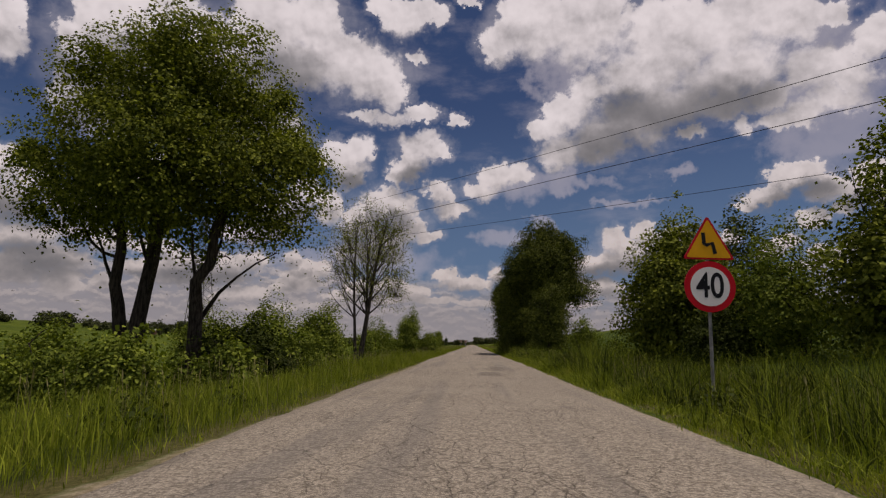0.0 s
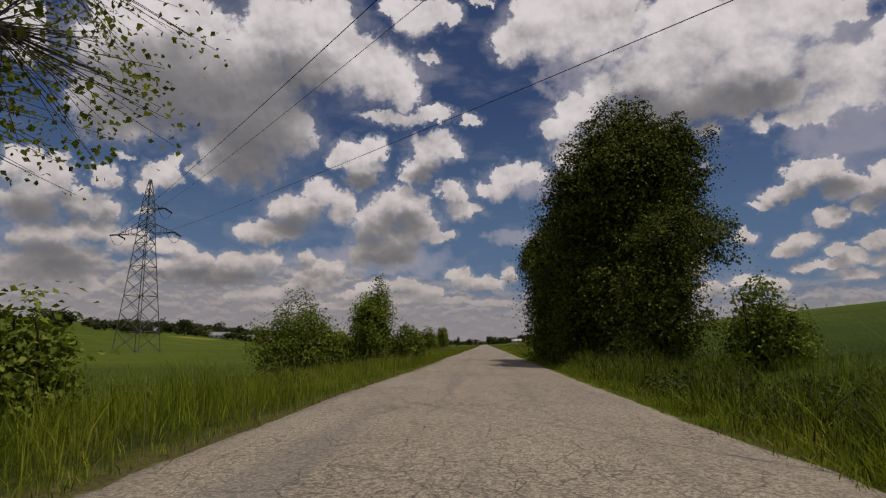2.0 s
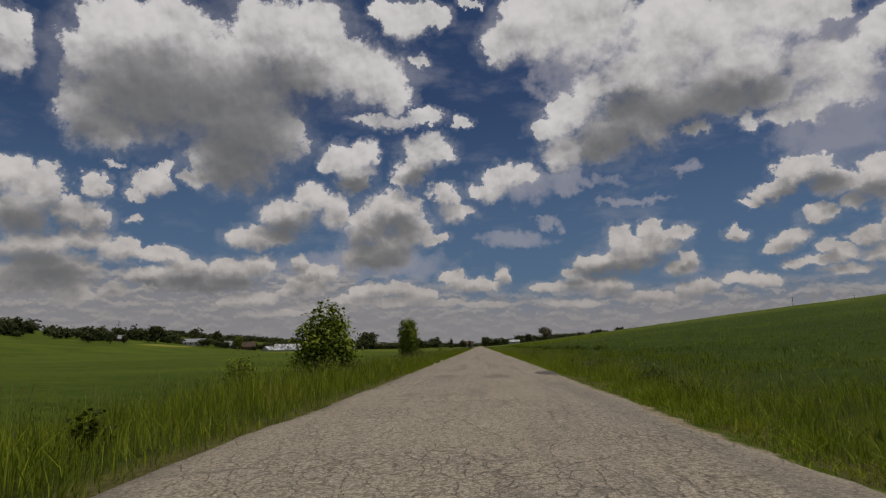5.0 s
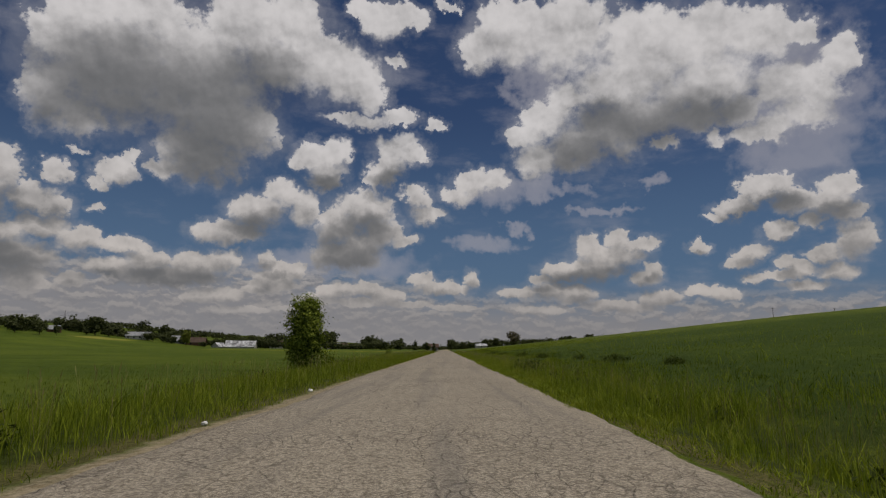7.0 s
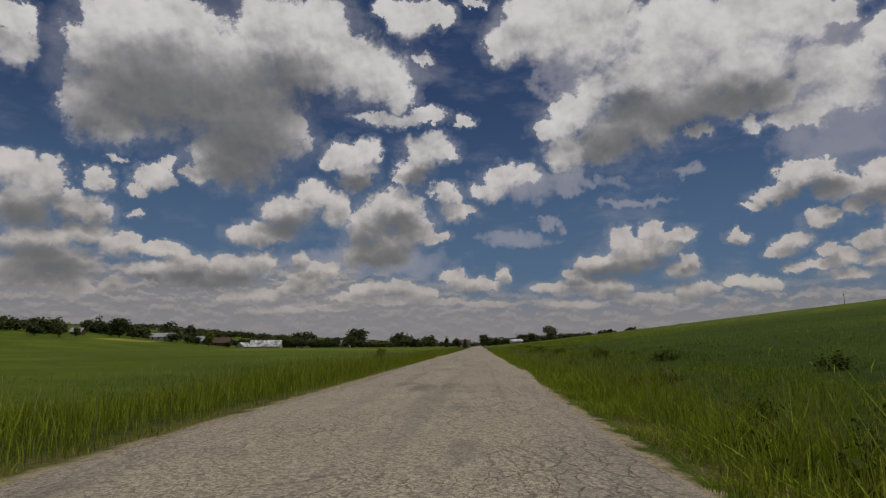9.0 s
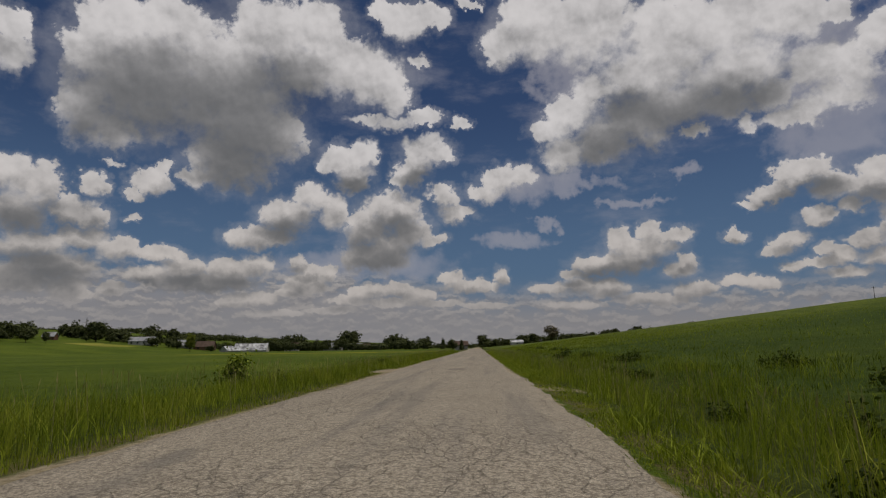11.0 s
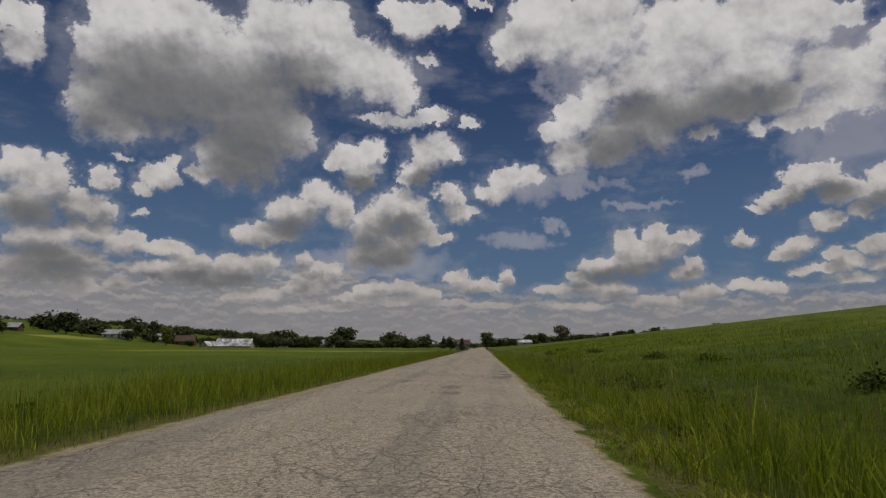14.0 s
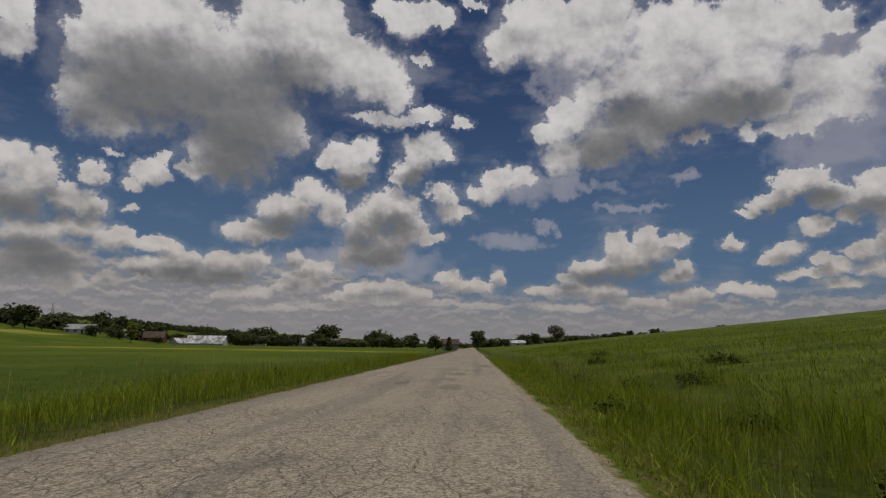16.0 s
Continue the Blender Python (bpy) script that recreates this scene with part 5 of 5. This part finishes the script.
# ---------------------------------------------------------------- far trees, woods and village
def far_tree(x, y, w, h, seed, label="round dark tree beside the fields", leaf=None, dense=1.0, spruce=False):
    rng = np.random.default_rng(seed)
    r = w / 2
    lobes = []
    if spruce:
        for k in range(7):
            u = k / 7
            lobes.append((0, 0, h * (0.12 + 0.86 * u), r * (1 - u) * 1.0 + 0.1, r * (1 - u) + 0.1, h * 0.10))
    else:
        for k in range(9):
            a, q = rng.uniform(0, 6.28), rng.uniform(0.1, 0.55) * r
            zz = rng.uniform(0.34, 0.74) * h
            lobes.append((q * math.cos(a), q * math.sin(a), zz, r * rng.uniform(0.42, 0.6), r * rng.uniform(0.42, 0.6), h * rng.uniform(0.16, 0.25)))
        lobes.append((0, 0, 0.5 * h, r * 0.75, r * 0.75, h * 0.36))
    size = max(w, h) * 0.07
    return plant("far_tree", label, "tree", x, y, seed, lobes, int(130 * dense), 12, size, leaf or LEAF_FAR,
                 [((0, 0, 0), (0, 0, h * 0.7), max(0.1, w * 0.022))], BARK, 10, 0.35, max(w, h) * 0.06, 0.5, 0.06, "far trees", twig=0.04)


far_tree(2.6, 373, 5.6, 6.2, 201, "dark round tree at the end of the road")
far_tree(-9.0, 375, 4.6, 5.2, 202)
far_tree(-5.6, 384, 1.8, 4.4, 203, "small pointed dark spruce tree", LEAF_FAR, spruce=True)
far_tree(-123, 720, 25, 20.5, 204, "great round tree above the village", dense=1.8)
far_tree(-104, 700, 13, 8, 205)
far_tree(-47, 670, 13, 10.5, 206)
far_tree(-77, 655, 12, 11, 207)
far_tree(-66, 655, 12, 9.5, 208)
far_tree(-26, 600, 4, 9, 209, "small pointed dark spruce tree", LEAF_FAR, spruce=True)
far_tree(68, 690, 17, 14.5, 210, "bare brownish tree beside the field", LEAF_BROWN, dense=0.7)
far_tree(38, 640, 13, 8, 211)
far_tree(48, 660, 11, 9.5, 212)
far_tree(24, 640, 9, 6.5, 213)
far_tree(-205, 560, 9, 15, 214, "tall thin tree behind the barns", LEAF_PALE, dense=0.5)
far_tree(-292, 585, 19, 17, 215, "broad dark tree beside the white house", dense=1.5)
for fx, fy, fw, fh in ((-318, 525, 6, 8), (-272, 506, 5, 8.5), (-290, 512, 3, 6)):
    far_tree(fx, fy, fw, fh, 260 + fw, "small dark tree alone on the hillside", dense=0.7)
for k in range(13):
    u = k / 9
    far_tree(95 + 150 * u + (k % 3) * 5, 640 + 20 * (k % 4) - 60 * u, 6 + (k * 7 % 5), 4.5 + (k * 5 % 4), 220 + k, "small dark tree on the ridge", dense=0.5, spruce=(k == 3))
for k, (x, y) in enumerate([(-330, 470), (-290, 490), (-276, 494), (-250, 590), (-238, 592), (-222, 594), (-200, 610), (-150, 606), (-135, 640), (-118, 640), (-90, 690), (-160, 640), (-185, 630)]):
    far_tree(x, y, 9 + (k * 5 % 6), 6 + (k * 7 % 5), 240 + k, dense=0.6)


for k in range(19):
    far_tree(-272 + 9.6 * k + (k * 5 % 4), 596 + (k * 7 % 5) * 5 + 0.25 * k, 10 + (k * 3 % 5), 6.2 + (k * 7 % 6) * 0.9, 270 + k, "dark garden tree among the village houses", dense=0.8)
for k, gx in enumerate((-296, -281, -243, -226, -199, -152, -143, -134, -117)):
    far_tree(gx, 580 + (k * 3 % 4) * 2 + 0.5 * max(0, 60 + gx * 0.3), 8 + (k * 5 % 4), 5.5 + (k * 3 % 4), 300 + k, "low dark garden tree before the houses", dense=0.8)


def woods(name, seed, spots, label, thickness=40):
    """A far wood: heaps of leaf clumps in one sheet."""
    rng = np.random.default_rng(seed)
    lobes = []
    for x, y, w, h in spots:
        g = float(height(x, y))
        for _ in range(3):
            lobes.append((x + rng.uniform(-.3, .3) * w, y + rng.uniform(-.3, .3) * w, g + h * rng.uniform(0.35, 0.6), w * 0.5, w * 0.5, h * rng.uniform(0.35, 0.5)))
    me, _ = crown_mesh(name, seed + 1, lobes, thickness * len(lobes), 7, 1.6, LEAF_FAR, 0.4, 1.15, 0.5, 0.0)
    tagged(new(name, me), label, "woods", kind="stuff")


rng = random.Random(77)
spots = []
for k in range(64):
    az = radians(-34.5 + k * 0.47)
    d = 505 + rng.uniform(-8, 70)
    if rng.random() < 0.2:
        continue
    spots.append((d * math.tan(az) + 1.0, 118 + d, rng.uniform(7, 15), 5.0 + 11.0 * rng.random() ** 1.6))
woods("village_trees", 304, spots, "dark garden trees between and behind the village houses")
spots = []
for k in range(120):
    az = radians(-46 + k * 0.40)
    d = 830 + rng.uniform(-60, 120)
    spots.append((d * math.tan(az) * 0.98, 118 + d, rng.uniform(14, 24), rng.uniform(4, 9)))
woods("far_woods", 301, spots, "dark wood along the skyline behind the village", 22)
spots = []
for k in range(60):
    x = 10 + k * 4.2
    spots.append((x, 820 + rng.uniform(-30, 60), rng.uniform(9, 16), rng.uniform(6, 10)))
woods("far_woods", 302, spots, "low dark wood along the skyline", 22)
spots = [(-430 + k * 7 + rng.uniform(-5, 5), 520 + rng.uniform(-20, 60), rng.uniform(10, 16), rng.uniform(8, 14)) for k in range(18)]
woods("hilltop_woods", 303, spots, "dark wood on the left hilltop")


def gable_house(x, y, w, d, wall_h, roof_h, wall, roof, turn, label, windows=3, chimney=True, category="house", kind="house"):
    root = new(kind)
    root.location = (x, y, float(height(x, y)) - 0.2)
    root.rotation_euler = (0, 0, radians(turn))
    a, b = w / 2, d / 2
    v = [(-a, -b, 0), (a, -b, 0), (a, b, 0), (-a, b, 0), (-a, -b, wall_h), (a, -b, wall_h), (a, b, wall_h), (-a, b, wall_h), (-a, 0, wall_h + roof_h), (a, 0, wall_h + roof_h)]
    f = [(0, 1, 5, 4), (2, 3, 7, 6), (1, 2, 6, 9, 5), (3, 0, 4, 8, 7), (0, 3, 2, 1)]
    part("wall", mesh_of("wall", v, f, wall), root)
    o, t = 0.5, 0.18
    for s in (-1, 1):
        e = wall_h - roof_h * o / b
        q = [(-a - o, s * (b + o), e), (a + o, s * (b + o), e), (a + o, 0, wall_h + roof_h), (-a - o, 0, wall_h + roof_h)]
        vv = [(p[0], p[1], p[2] + 0.02) for p in q] + [(p[0], p[1], p[2] + 0.02 + t) for p in q]
        ff = [(0, 1, 2, 3), (7, 6, 5, 4), (0, 4, 5, 1), (1, 5, 6, 2), (2, 6, 7, 3), (3, 7, 4, 0)]
        part("roof", mesh_of("roof", vv, ff, roof), root)
    for k in range(windows):
        cx = -a + w * (k + 0.5) / windows
        z0, z1, ww = wall_h * 0.35, wall_h * 0.78, 0.55
        vv = [(cx - ww, -b - 0.04, z0), (cx + ww, -b - 0.04, z0), (cx + ww, -b - 0.04, z1), (cx - ww, -b - 0.04, z1),
              (cx - ww, -b + 0.05, z0), (cx + ww, -b + 0.05, z0), (cx + ww, -b + 0.05, z1), (cx - ww, -b + 0.05, z1)]
        part("window", mesh_of("window", vv, [(0, 1, 2, 3), (0, 4, 5, 1), (1, 5, 6, 2), (2, 6, 7, 3), (3, 7, 4, 0)], DARK_PANE), root)
    if chimney:
        bm = bmesh.new()
        bmesh.ops.create_cube(bm, size=1, matrix=Matrix.Translation((a * 0.3, 0.6, wall_h + roof_h + 0.2)) @ Matrix.Diagonal((0.6, 0.6, 1.8, 1)))
        bmesh.ops.bevel(bm, geom=bm.edges[:], offset=0.04, segments=1, affect="EDGES")
        part("chimney", bm_mesh("chimney", bm, WALL_BRICK), root)
    tagged(root, label, category, group="village houses")


gable_house(-171, 589, 24, 9, 1.6, 4.6, WALL_WHITE, ROOF_PALE, 4, "long low barn with a patchy pale metal roof", 0, False, "barn", "barn")
gable_house(-189, 588, 9, 8, 1.4, 3.0, WALL_WHITE, ROOF_PALE, 70, "small white shed with a pale roof", 0, False, "shed", "shed")
gable_house(-262, 598, 19, 8, 3.4, 3.0, WALL_WHITE, ROOF_GREY, 6, "white farmhouse with a grey roof", 4)
gable_house(-214, 602, 15, 9, 3.0, 4.0, WALL_BRICK, ROOF_RED, 12, "brick house with a red roof", 2)
gable_house(-232, 606, 17, 9, 2.6, 4.0, WALL_GREY, ROOF_GREY, -4, "grey barn with a grey roof", 2, False, "barn", "barn")
gable_house(-156, 640, 11, 9, 3.0, 4.0, WALL_WHITE, ROOF_RED, 10, "white house with a dull red roof", 2)
gable_house(-141, 655, 10, 8, 3.0, 3.4, WALL_WHITE, ROOF_PALE, -8, "white house with a pale roof", 2)
gable_house(-125, 650, 18, 9, 2.6, 3.8, WALL_GREY, ROOF_GREY, 2, "grey barn with a grey roof", 2, False, "barn", "barn")
gable_house(-108, 668, 12, 8, 2.6, 3.4, WALL_WHITE, ROOF_GREY, 3, "white house with a grey roof", 2)
gable_house(-98, 660, 9, 7, 2.2, 3.2, WALL_BRICK, ROOF_RED, 25, "small brick shed with a reddish roof", 1, False, "shed", "shed")
gable_house(-310, 560, 8, 7, 2.6, 2.8, WALL_BRICK, ROOF_GREY, 12, "small brick shed on the slope", 1, False, "shed", "shed")
gable_house(30, 600, 9, 7, 2.0, 1.6, WALL_WHITE, ROOF_PALE, 5, "low white shed beyond the field", 1, False, "shed", "shed")
gable_house(-7.5, 440, 6, 6, 2.6, 1.8, WALL_GREY, ROOF_RED, 5, "small dark shed at the road's end", 1, False, "shed", "shed")

# ---------------------------------------------------------------- road patches
TAR = make_plain("fresh_tar", (0.105, 0.094, 0.080), 0.75, 0, 0.3, 3.0)
road_patch(2.20, 86.1, 0.32, 1.5, 499, TAR, "dark tar repair at the road edge")
road_patch(2.08, 207.4, 0.16, 0.45, 498, TAR, "small dark tar repair near the road edge")
road_patch(2.12, 205.1, 0.22, 0.40, 497, TAR, "small dark tar repair near the road edge")
road_patch(2.14, 204.0, 0.15, 0.22, 496, TAR, "small dark tar repair near the road edge")


# ---------------------------------------------------------------- poles on the ridge, far pylon
def utility_pole(x, y, h):
    root = new("utility_pole")
    root.location = (x, y, float(height(x, y)))
    v, t = tube([(0, 0, -0.3), (0, 0, h * 0.5), (0, 0, h)], [0.16, 0.14, 0.11], 10)
    part("shaft", fast_mesh("shaft", v, t, BARK_PALE, True), root)
    v, t = tube([(-0.9, 0, h - 0.5), (0.9, 0, h - 0.5)], [0.07, 0.07], 6)
    part("crossbar", fast_mesh("crossbar", v, t, RUSTY), root)
    for q in (-0.8, 0.8):
        v, t = tube([(q, 0, h - 0.48), (q, 0, h - 0.2)], [0.06, 0.05], 8)
        part("insulator", fast_mesh("insulator", v, t, GLASS_INS), root)
    tagged(root, "weathered wooden utility pole on the ridge", "pole", group="utility poles")


for px, py in ((192, 440), (236, 452), (282, 462)):
    utility_pole(px, py, 8.5)
far_pylon = copy_thing(bpy.data.objects["pylon"], pose(-640, 1080, float(height(-640, 1080)), 0, 0, 30))
tagged(far_pylon, "lattice power pylon far off above the hill")


# ---------------------------------------------------------------- litter beside the road
def litter(x, y, r, seed, label):
    bm = bmesh.new()
    bmesh.ops.create_icosphere(bm, subdivisions=2, radius=r)
    rr = random.Random(seed)
    for vert in bm.verts:
        vert.co *= rr.uniform(0.65, 1.15)
        vert.co.z *= 0.6
    ob = new("litter", bm_mesh("litter", bm, SIGN_WHITE))
    ob.location = (x, y, float(height(x, y)) + r * 0.45)
    tagged(ob, label, "litter")


litter(-2.62, 105.7, 0.06, 5, "crumpled white paper beside the asphalt")
litter(-2.60, 99.9, 0.045, 6, "crumpled white paper beside the asphalt")
